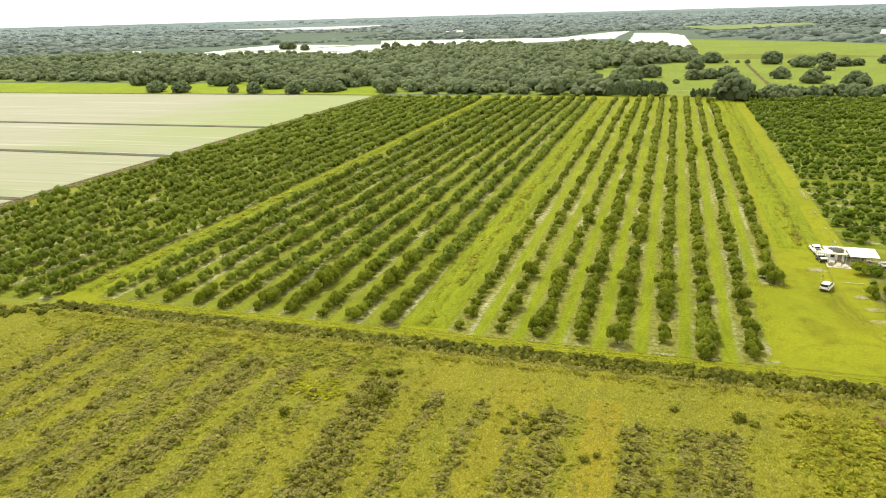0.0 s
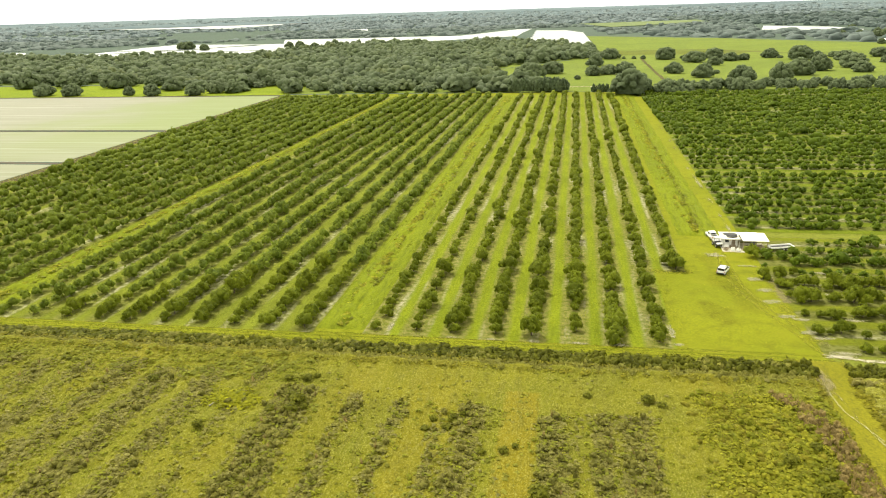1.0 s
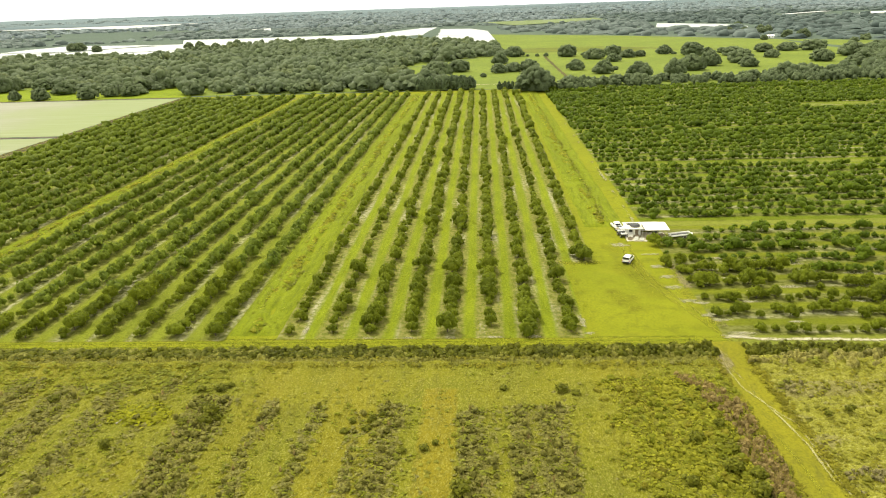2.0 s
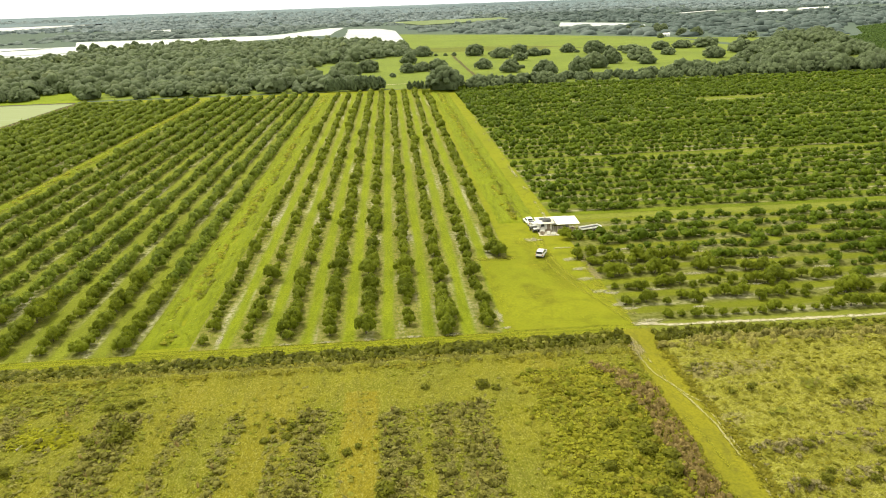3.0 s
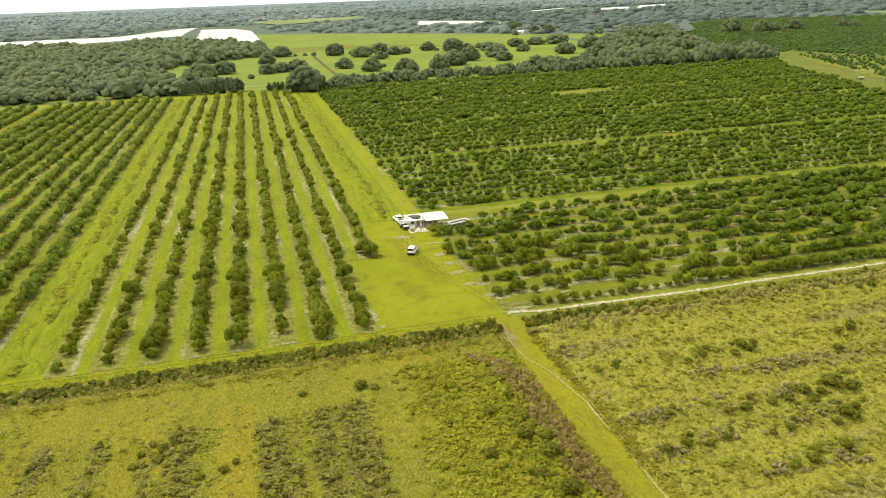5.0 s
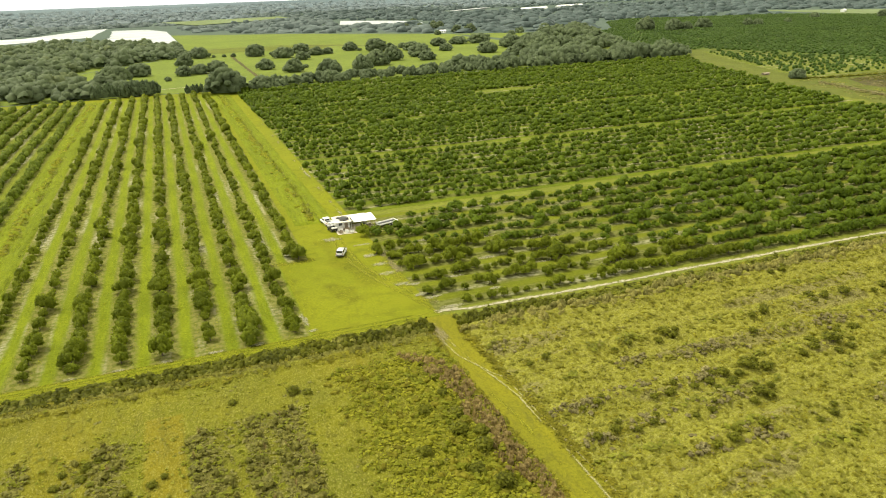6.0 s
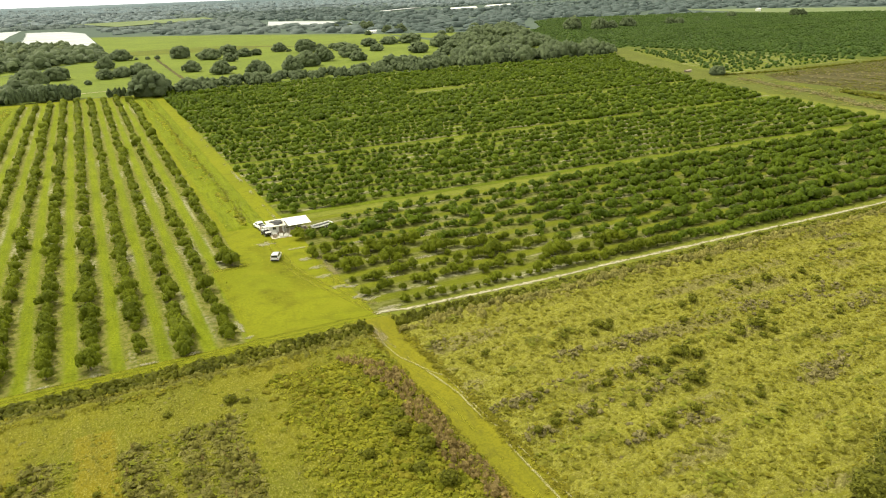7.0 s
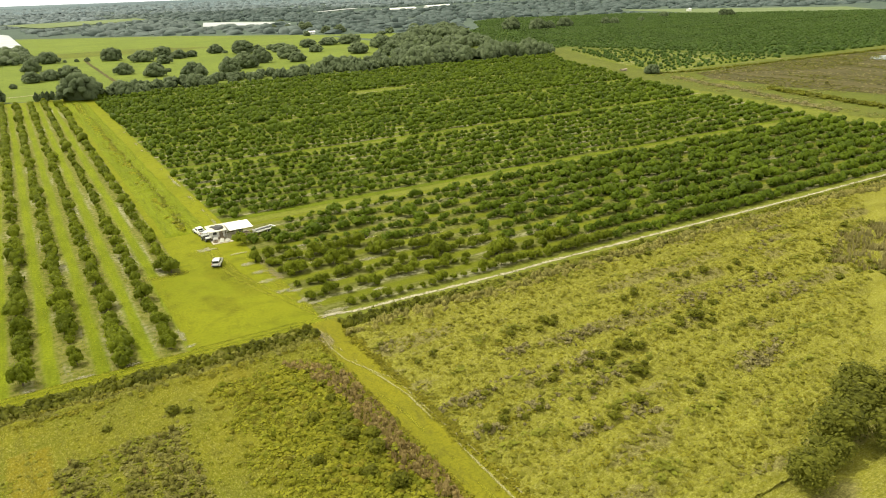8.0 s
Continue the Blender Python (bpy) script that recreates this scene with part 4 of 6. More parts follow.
def tuft(seed, blades, reach, tall):
    """A grass tussock: bent blades out of one root."""
    r = np.random.default_rng(seed)
    a = r.uniform(0, 6.283, blades)
    d = np.column_stack([np.cos(a), np.sin(a), np.zeros(blades)])
    side = np.column_stack([-np.sin(a), np.cos(a), np.zeros(blades)])
    w = r.uniform(0.05, 0.11, (blades, 1))
    root = d * r.uniform(0, 0.25, (blades, 1))
    tip = d * r.uniform(0.3, 1.0, (blades, 1)) * reach + np.column_stack([np.zeros((blades, 2)), r.uniform(0.5, 1.0, blades) * tall])
    v = np.stack([root - side * w, root + side * w, tip], 1).reshape(-1, 3)
    return v, np.arange(blades * 3).reshape(-1, 3)


TUFTS = [tuft(80 + i, 7, 1.0, 0.45) for i in range(5)]
SPRIGS = [tuft(120 + i, 5, 0.9, 0.7) for i in range(6)]
STALKS = [tuft(90 + i, 16, 0.45, 1.3) for i in range(4)]
SHRUBS = [lobed(100 + i, 3, 6, 0.28, TOP1, 0.5, 0.6, 0.8, 0.25, ragged=0.2) for i in range(8)]
HERBS = [crown(110 + i, 1, 9, 0.48, 1.25, 0.7, 0.15, 0, low=-0.2, up=1.6) for i in range(5)]


# ================= citrus trees =================
def citrus_spots():
    out = []
    for rows, y0, y1 in ((ROWS_E, 126.6, 527), (ROWS_M, 126, 525), (ROWS_W, 121, 522)):
        for x in rows:
            y = y0 + rng.uniform(0, 1) if x < 24 else 168
            small = 0.85 if x in (ROWS_E[7], ROWS_E[0], ROWS_E[1]) else 1.0
            while y < y1:
                if rng.random() > 0.02:
                    big = 1.35 if rng.random() < 0.06 else 1.0
                    young = np.interp(y, [120, 145, 175], [0.82, 0.9, 1.0]) if -125 < x < -50 else 1.02 if x < -130 else 1.0
                    out.append((x + rng.normal(0, 0.25), y, rng.normal(1.08 if x < -50 else 0.93, 0.17 if x < -50 else 0.24) * big * small * young))
                y += 3.1 + rng.normal(0, 0.35)
    for y in ROWS_R:
        x = 45.5 + rng.uniform(0, 1.5) + (14 if 184 < y < 195 else 12 if 178 < y < 184 else 6.5 if y < 130 else 6 if 170 < y < 178 else 0)
        while x < east_edge(y) - 6:
            sparse = y < 195 and x < 108
            if rng.random() > (0.02 if y < 130 else 0.07 if sparse else 0.015) and not (180 < x < 222 and 410 < y < 437):
                big = rng.uniform(1.3, 1.7) if sparse and rng.random() < 0.09 else 1.4 if rng.random() < 0.04 else 1.0
                mean = 0.64 if y < 130 and x < 92 else 0.6 if y < 133 and x < 62 else 0.77 if sparse else np.interp(x, [110, 160], [0.95, 1.2]) if y < 195 else 1.0
                out.append((x, y + rng.normal(0, 0.3 if y < 130 else 1.1 if sparse else 0.9 if y < 195 else 0.7), rng.normal(mean, 0.1 if y < 130 else 0.2 if sparse else 0.16) * big))
            x += (2.7 if y < 130 else 2.0 if sparse else 2.4 if y < 195 else 2.8) + rng.normal(0, 0.2 if y < 130 else 0.4)
    out += [(44.0, 178.2, 1.3), (47.2, 178.3, 1.3), (50.8, 177.8, 1.15), (53.8, 179.3, 1.1), (45.6, 171.5, 0.45), (43.4, 163.2, 0.95), (46.8, 164.0, 1.1), (46.0, 158.4, 0.75), (24.9, 167.6, 1.35), (23.6, 170.2, 1.25)]
    return np.array(out)


spots = citrus_spots()
spots[:, 2] = np.clip(spots[:, 2], 0.5, 1.6) * 1.8
near = np.argsort(np.hypot(spots[:, 0] - 5, spots[:, 1]))
protos = []
for n, i in enumerate(near[:300]):
    x, y, s = spots[i]
    m = pose(x, y, 0.1, 0, 0, rng.uniform(0, 360)) @ Matrix.Diagonal((s, s, s * rng.uniform(0.85, 1.15), 1))
    if n < 6:
        tree = new("orange_tree")
        part("trunk", trunk_of(n, 0.9, 0.06, 4, 0.5), BARK, tree, "short grey trunk")
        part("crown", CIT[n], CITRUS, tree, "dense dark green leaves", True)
        tagged(tree, "bushy dark green orange tree in a planted row", "tree", "orange trees in the front rows")
        tree.matrix_basis = m
        protos.append(tree)
    else:
        p = protos[n % 6].scale
        copy_thing(protos[n % 6], m @ Matrix.Diagonal((1 / p.x, 1 / p.y, 1 / p.z, 1)))
rest = spots[near[300:]]
dist = np.hypot(rest[:, 0], rest[:, 1])
for lo, hi, tem in ((0, 220, CIT_MID), (220, 340, CIT_FAR), (340, 900, CIT_DIM)):
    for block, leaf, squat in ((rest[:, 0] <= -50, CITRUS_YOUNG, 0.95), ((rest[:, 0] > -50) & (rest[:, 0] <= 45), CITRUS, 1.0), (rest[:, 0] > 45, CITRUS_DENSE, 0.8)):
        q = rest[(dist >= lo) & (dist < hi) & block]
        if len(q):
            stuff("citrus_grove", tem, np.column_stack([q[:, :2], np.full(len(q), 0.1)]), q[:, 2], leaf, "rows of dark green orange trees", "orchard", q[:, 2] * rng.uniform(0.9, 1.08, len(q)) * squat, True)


def inside(p, poly):
    """Which of the points p lie within the polygon."""
    x, y = p[:, 0], p[:, 1]
    got = np.zeros(len(p), bool)
    for (x0, y0), (x1, y1) in zip(poly, poly[1:] + poly[:1]):
        if y0 != y1:
            got ^= ((y0 > y) != (y1 > y)) & (x < (x1 - x0) * (y - y0) / (y1 - y0) + x0)
    return got


def scatter(x0, x1, y0, y1, gx, gy=None, jitter=0.35):
    gy = gy or gx
    ax, ay = np.meshgrid(np.arange(x0, x1, gx), np.arange(y0, y1, gy))
    p = np.stack([ax.ravel(), ay.ravel()], 1)
    return p + rng.normal(0, jitter, p.shape) * (gx, gy)


def planted(p, lift=0.0):
    return np.column_stack([p, rise(np.hypot(p[:, 0], p[:, 1])) + lift])


def off_line(p, line, gap):
    """Keeps the points that lie further than gap from a line of points."""
    keep = np.ones(len(p), bool)
    for a, b in zip(line, line[1:]):
        a, d = np.array(a), np.array(b) - np.array(a)
        k = np.clip(((p - a) @ d) / (d @ d), 0, 1)[:, None]
        keep &= np.linalg.norm(p - a - k * d, axis=1) > gap
    return keep


GROVE_TRACKS = ([(491, 594), (514, 498), (536, 408), (542, 366)], [(765, 696), (891, 690), (1050, 678), (1200, 672)])
for line in GROVE_TRACKS:
    ribbon("grove_track", line, 7, 0.16, GRASS_LANE, "pale grassy track through a distant grove", "track", 31, 4.0)
p = scatter(480, 1340, 360, 1270, 5.4, 7.4, 0.16)
p = p[inside(p, GROVE_FAR)]
for line in GROVE_TRACKS:
    p = p[off_line(p, line, 6)]
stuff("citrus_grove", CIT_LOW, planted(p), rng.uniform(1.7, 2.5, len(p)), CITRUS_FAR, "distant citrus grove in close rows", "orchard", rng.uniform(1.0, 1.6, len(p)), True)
p = scatter(395, 535, 368, 575, 4.2, 6.5, 0.14)
p = p[inside(p, [(476, 570), (531, 370), (402, 372), (406, 400), (436, 474)]) & (rng.random(len(p)) > 0.3)]
stuff("citrus_grove", CIT_LOW, planted(p), rng.uniform(0.9, 1.6, len(p)), CITRUS_FAR, "young citrus trees spaced on bright grass", "orchard", None, True)
BROWN_FIELD = [(405, 349), (533, 353), (624, 345), (620, 210), (395, 214), (386, 263), (388, 321)]
p = scatter(386, 622, 212, 352, 2.2, 2.2, 0.4)
lines = 0.5 + 0.5 * np.sin((p[:, 0] + 0.12 * p[:, 1]) * 2 * math.pi / 9.5)
scrubby = inside(p, [(398, 345), (484, 358), (560, 350), (545, 312), (475, 300), (443, 322), (410, 330)])
p = p[inside(p, BROWN_FIELD) & (rng.random(len(p)) < 2.6 * lines * (vnoise(p[:, 0] / 9, p[:, 1] / 40, 90) - 0.25) + 0.55 * scrubby)]
stuff("field_weeds", HERBS, planted(p, 0.1), rng.uniform(0.6, 1.3, len(p)), BRUSH, "green weeds in rows over brown soil", "weeds", rng.uniform(0.7, 1.5, len(p)))
p = scatter(322, 640, 60, 356, 3.6, 3.6, 0.4)
p = p[(p[:, 0] > east_edge(p[:, 1]) + 8) & ~inside(p, BROWN_FIELD) & (vnoise(p[:, 0] / 22, p[:, 1] / 6, 92) > 0.5)]
stuff("field_weeds", HERBS, planted(p, 0.1), rng.uniform(0.7, 1.6, len(p)), DRY, "dull olive scrub over rough grassland", "weeds", rng.uniform(0.5, 1.2, len(p)))
p = scatter(386, 622, 212, 352, 3.0, 3.0, 0.4)
p = p[inside(p, BROWN_FIELD) & (vnoise(p[:, 0] / 5, p[:, 1] / 34, 94) > 0.62)]
stuff("field_weeds", HERBS, planted(p, 0.1), rng.uniform(0.7, 1.5, len(p)), GREY_TWIG, "pale dry weeds in rows over brown soil", "weeds", rng.uniform(0.5, 1.0, len(p)))
p = np.column_stack([rng.normal(0, 2.6, 420), rng.uniform(200, 345, 420)])
p[:, 0] += np.interp(p[:, 1], [200, 236, 269, 298, 345], [331, 342, 357, 364, 378])
stuff("field_weeds", HERBS, planted(p, 0.15), rng.uniform(0.8, 1.6, len(p)), GREY_TWIG, "brownish scrub beside the grassy lane", "weeds", rng.uniform(0.6, 1.3, len(p)))
k = np.concatenate([rng.uniform(386, 640, 300)])
p = np.column_stack([k, np.interp(k, [386, 425, 488, 599, 640], [363.5, 355.5, 353.5, 351.8, 351])]) + rng.normal(0, 1.0, (300, 2))
stuff("bush_row", SHRUBS, planted(p, 0.1), rng.uniform(0.9, 1.8, 300), BRUSH, "thin dark hedge along a grassy farm lane", "bushes", rng.uniform(0.7, 1.4, 300), True)
# the row of low bushes between the farm lanes
k = rng.uniform(0, 1, 260)
p = np.column_stack([np.interp(k, [0, 0.5, 1], [373, 362, 352]), np.interp(k, [0, 0.5, 1], [268, 224, 170])]) + rng.normal(0, 1.8, (260, 2))
stuff("bush_row", SHRUBS, planted(p, 0.1), rng.uniform(1.0, 2.2, 260), BRUSH, "row of low dark bushes between farm lanes", "bushes", rng.uniform(0.9, 1.9, 260), True)
ribbon("grass_lane", [(384, 363), (388, 330), (372, 287), (367, 240), (350, 190), (340, 120)], 5, 0.16, WORN, "pale worn grass lane beside the bushes", "lane", 15, 3.0, 12.0)

# ================= woods and oaks =================
oak_at = [(38, 529, 13.4, 1.0), (-38, 658, 11.6, 0.9), (-20, 701, 9.6, 0.9), (17, 678, 6.9, 0.9), (21, 788, 8.0, 1.1), (30, 688, 8.1, 0.9), (45, 691, 8.7, 1.0), (40, 886, 10.4, 1.0), (99, 862, 10.2, 1.0),
          (87, 688, 7.4, 1.0), (106, 647, 8.4, 1.0), (121, 679, 3.2, 0.8), (129, 610, 9.3, 0.95), (123, 816, 10.3, 1.0), (152, 873, 10.4, 0.8), (136, 772, 6.7, 0.9), (161, 825, 8.2, 0.9), (175, 834, 6.0, 0.9)]
oak_at += [(208, 861, 8.3, 0.9), (217, 853, 2.7, 0.9), (231, 832, 12.1, 0.8), (258, 866, 4.9, 1.0), (160, 623, 8.0, 1.1), (184, 657, 10.7, 1.0), (210, 696, 9.1, 1.1), (270, 855, 4.9, 1.0), (268, 812, 10.0, 0.8),
           (246, 725, 11.4, 0.9), (238, 676, 7.8, 0.9), (315, 852, 9.9, 0.8), (294, 771, 7.1, 0.9), (345, 864, 10.2, 0.8), (374, 864, 14.0, 0.7), (319, 714, 10.4, 0.8), (372, 769, 13.0, 0.8), (384, 759, 8.3, 1.0)]
oak_at += [(326, 666, 8.7, 0.9), (64, 533, 8.0, 0.9), (76, 531, 6.0, 0.9), (357, 676, 9.0, 0.9), (396, 690, 10.6, 0.9), (-441, 555, 8.3, 1.0), (-413, 553, 7.5, 1.1), (-360, 552, 4.2, 1.4), (-339, 551, 6.6, 1.1),
           (-301, 550, 6.8, 1.1), (-507, 620, 10.9, 1.0), (-510, 648, 9.0, 1.0), (-470, 630, 12.3, 0.9), (-414, 616, 10.4, 1.0), (-412, 632, 8.8, 1.0), (-384, 631, 7.5, 1.0), (-341, 589, 8.5, 1.0), (-290, 565, 7.4, 1.0), (-275, 565, 7.4, 1.0)]
oak_protos = []
for n, (x, y, s, tall) in enumerate(oak_at):
    m = pose(x, y, 0.1, 0, 0, rng.uniform(0, 360)) @ Matrix.Diagonal((s * 1.14, s * 1.14, s * tall * rng.uniform(1.0, 1.25), 1))
    if n < 6:
        tree = new("oak_tree")
        part("trunk", trunk_of(20 + n, 0.5, 0.06, 6, 0.5), BARK, tree, "short stout trunk")
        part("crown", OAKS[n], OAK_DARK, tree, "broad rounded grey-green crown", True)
        tagged(tree, "broad spreading live oak standing in green pasture", "tree", "pasture oaks")
        tree.matrix_basis = m
        oak_protos.append(tree)
    else:
        q = oak_protos[n % 6].scale
        copy_thing(oak_protos[n % 6], m @ Matrix.Diagonal((1 / q.x, 1 / q.y, 1 / q.z, 1)))

WOOD_W = [(-225, 552), (-5, 548), (-10, 568), (-62, 640), (-92, 740), (-14, 872), (24, 890), (26, 1110), (-95, 1290), (-400, 1290), (-475, 1060), (-690, 1030), (-1000, 1110), (-1300, 1000), (-1300, 700), (-640, 650), (-520, 655), (-380, 640), (-300, 575), (-240, 575)]
outline("pasture", WOOD_W, 0.035, PASTURE, "shaded grass under the oak woodland", "grass")
p = scatter(-1300, 30, 545, 1300, 13.0, 13.0, 0.36)
clear = inside(p, [(-112, 596), (-86, 596), (-82, 664), (-102, 664)]) | (vnoise(p[:, 0] / 60, p[:, 1] / 45, 21) > 0.86)
p = p[inside(p, WOOD_W) & ~clear]
d = np.hypot(p[:, 0], p[:, 1])
for lo, hi, tem in ((0, 760, DOMES), (760, 2000, DOMES_FAR)):
    q = p[(d >= lo) & (d < hi)]
    size = rng.uniform(3.8, 9.4, len(q)) * (0.8 + 0.4 * vnoise(q[:, 0] / 70, q[:, 1] / 70, 3))
    tall = size * rng.uniform(0.95, 1.35, len(q))
    dim = rng.random(len(q)) < 0.5
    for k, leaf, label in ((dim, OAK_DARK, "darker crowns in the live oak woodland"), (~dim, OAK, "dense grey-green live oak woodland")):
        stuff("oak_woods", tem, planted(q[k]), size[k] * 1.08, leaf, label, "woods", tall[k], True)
WOOD_E = [(52, 546), (438, 544), (452, 600), (470, 700), (560, 900), (640, 1010), (600, 1100), (480, 1000), (430, 900), (345, 700), (300, 590), (80, 572)]
p = np.concatenate([scatter(50, 445, 545, 575, 8.5, 8.5, 0.36), scatter(50, 650, 576, 1100, 13, 13, 0.36)])
p = p[inside(p, WOOD_E)]
p = p[~((p[:, 1] > 590) & (vnoise(p[:, 0] / 38, p[:, 1] / 38, 12) > 0.52))]
size = np.where(p[:, 1] < 575, rng.uniform(2.6, 5.0, len(p)), rng.uniform(5.0, 9.5, len(p)))
size = np.where((p[:, 1] < 575) & (p[:, 0] > 240), size * np.interp(p[:, 0], [240, 330], [1.0, 1.6]), size)
tall = size * np.where(p[:, 1] < 575, 1.5, 1.1) * rng.uniform(0.8, 1.2, len(p))
for k, leaf, label in ((p[:, 1] < 575, OAK_DARK, "ragged belt of trees along the grove edge"), (p[:, 1] >= 575, OAK_DARK, "clumps of dark oaks on green pasture")):
    stuff("oak_woods", DOMES, planted(p[k]), size[k], leaf, label, "woods", tall[k], True)
p = np.column_stack([np.linspace(-46, -9, 18), 547 + rng.normal(0, 1.2, 18)])
p = np.concatenate([p, np.column_stack([rng.uniform(-30, -6, 14), rng.uniform(549, 556, 14)]), [[14, 538], [17, 537], [20, 538], [23, 539]]])
stuff("pine_row", OAKS_FAR, planted(p), np.concatenate([rng.uniform(2.4, 3.4, 18), rng.uniform(4, 5, 14), np.full(4, 2.0)]), PINE, "row of slim trees behind the citrus", "trees", np.concatenate([rng.uniform(7, 9, 18), rng.uniform(7.5, 9, 14), np.full(4, 5.5)]))

# far belts of woodland
p = scatter(-3600, 3600, 1000, 4500, 27, 44, 0.4)
p = p[np.abs(p[:, 0]) < 2.1 * p[:, 1]]
r = np.hypot(p[:, 0], p[:, 1])
open_land = np.zeros(len(p), bool)
for poly in ([(-1250, 1050), (-1200, 1400), (-920, 1640), (-720, 1800), (-270, 1790), (-190, 2240), (-90, 2230), (60, 1900), (60, 1100), (-400, 1250), (-480, 1000), (-800, 1000)],
             [(30, 1100), (36, 1590), (260, 1345), (430, 1100), (500, 1020), (640, 1005), (430, 900)], [(-2060, 2780), (-1330, 2780), (-1150, 3380), (-1700, 3500), (-2080, 3300)], [(-820, 2400), (-700, 2580), (-630, 2300)],
             [(360, 1590), (430, 1990), (590, 1800), (580, 1500)], [(-20, 2560), (410, 2670), (430, 2400), (90, 2060)], [(880, 2350), (1100, 2560), (1400, 2330), (1080, 2080)], [(600, 960), (650, 1010), (760, 1190), (860, 1270), (960, 1200), (1120, 1140), (1250, 1360), (1500, 900), (1320, 700), (1000, 600)]):
    open_land |= inside(p, poly)
band = vnoise(p[:, 0] / 1100, p[:, 1] / 300, 31) + 0.3 * vnoise(p[:, 0] / 260, p[:, 1] / 120, 32)
belt = inside(p, [(100, 1560), (270, 1350), (430, 1115), (500, 1035), (640, 1015), (740, 1180), (620, 1330), (400, 1500), (200, 1640)]) | inside(p, [(1120, 1420), (1300, 1560), (1900, 900), (1760, 640), (1560, 640), (1480, 950), (1270, 1380)]) | inside(p, [(620, 1330), (1100, 1500), (1200, 2050), (900, 2250), (600, 2000), (560, 1500)]) | inside(p, [(60, 1640), (330, 1440), (540, 1430), (360, 1560), (330, 1800), (60, 1950)])
p = p[belt | (~open_land & (band > np.where(p[:, 0] < -50, 0.24, 0.4)) & (r > np.where(p[:, 0] > 200, 1080, 1250)) & (r < 4300))]
size = rng.uniform(9, 16, len(p))
tall = rng.uniform(4, 7.5, len(p))
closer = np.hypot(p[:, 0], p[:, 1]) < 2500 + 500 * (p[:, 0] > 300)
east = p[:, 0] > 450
# Picks a hazier leaf colour for the belts farther away.
for k, leaf, label in ((closer & ~east, MID_LEAF, "distant belts of woodland in haze-tinted colour"), (closer & east, DARK_WOOD, "distant belts of darker woodland with less haze tint"), (~closer, FAR_LEAF, "distant belts of woodland paled by haze colour")):
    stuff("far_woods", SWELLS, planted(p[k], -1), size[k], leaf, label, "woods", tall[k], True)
near_far = [(-761, 1364, 11), (-741, 1356, 13), (-679, 1298, 9), (-518, 1313, 9), (-494, 1304, 10), (-454, 1272, 9), (-455, 1389, 9), (734, 886, 12), (66, 878, 2.6), (76, 875, 3.2), (55, 882, 2.2), (118, 872, 2.6), (2.4, 641, 3.0), (470, 1290, 8), (455, 1330, 7), (486, 1310, 9), (500, 1380, 8), (440, 1365, 7), (520, 1560, 9), (400, 1085, 6), (445, 1120, 9), (462, 1105, 10), (813, 886, 8), (820, 873, 8), (895, 892, 6), (1023, 965, 8), (1084, 887, 9), (1092, 880, 8), (650, 907, 14), (669, 870, 13), (690, 868, 9), (383, 368, 5.5)]
for n, (x, y, s) in enumerate(near_far):
    q = oak_protos[n % 6].scale
    ob = copy_thing(oak_protos[n % 6], pose(x, y, 0.1, 0, 0, 50 * n) @ Matrix.Diagonal((s / q.x, s / q.y, s * 1.1 / q.z, 1)))
    tagged(ob, "lone rounded tree standing among distant fields", "tree", "lone trees")

# ================= fallow field plants =================
def on_west(p):
    return np.column_stack([p, 0.33 + field_relief(p[:, 0], p[:, 1])])


def on_east(p):
    return np.column_stack([p, 0.58 + field_relief_east(p[:, 0], p[:, 1])])


def in_view(p):
    """Keeps the plants to the stretch of field within the camera's view."""
    return p[(p[:, 1] > 46) & (p[:, 0] > -22 - 1.05 * p[:, 1]) & (p[:, 0] < 25 + 1.6 * p[:, 1])]


p = in_view(scatter(-125, 40, 46, 113, 0.62, 0.62, 0.4))
w = weediness(p[:, 0], p[:, 1])
lush = np.clip((p[:, 0] - 19) / 4, 0, 1) * (p[:, 1] < 108)
thick = vnoise(p[:, 0] / 5, p[:, 1] / 5, 40)
smooth_end = ((p[:, 1] > 100) & (p[:, 0] > -36) & (p[:, 0] < 16)) | ((p[:, 0] > -9.3) & (p[:, 0] < -4.2) & (p[:, 1] < 105))
grass = p[(rng.random(len(p)) < 0.10 + 0.28 * thick + 0.3 * w) & ~(smooth_end & (rng.random(len(p)) < 0.75))]
stuff("grass_tufts", TUFTS, on_west(grass), rng.uniform(0.3, 0.6, len(grass)), TUFT, "yellow-green tufts of rough grass", "grass")
weeds = p[rng.random(len(p)) < 0.95 * w]
stuff("dry_weeds", HERBS, on_west(weeds), rng.uniform(0.24, 0.52, len(weeds)), DRY, "grey-brown dry weeds in old tree strips", "weeds")
dark = p[rng.random(len(p)) < 0.3 * w * np.where(p[:, 0] > -47, 1.0, 0.4) + 0.02 * lush]
bushier = np.where(p[:, 0] > -47, 1.0, 0.2)
tufty = p[rng.random(len(p)) < 0.3 * np.clip(w - 0.2, 0, 1) * (0.35 + 0.65 * bushier)]
stuff("strip_scrub", SHRUBS, on_west(tufty), rng.uniform(0.4, 0.9, len(tufty)), STRIP_LEAF, "low olive-brown scrub in old tree strips", "scrub", rng.uniform(0.4, 0.95, len(tufty)))
tufty = p[rng.random(len(p)) < 0.05 * w * bushier]
stuff("strip_scrub", STALKS, on_west(tufty), rng.uniform(0.5, 0.9, len(tufty)), DEAD, "brown dead twigs in old tree strips", "scrub")
tufty = p[rng.random(len(p)) < 0.75 * lush * (0.4 + thick)]
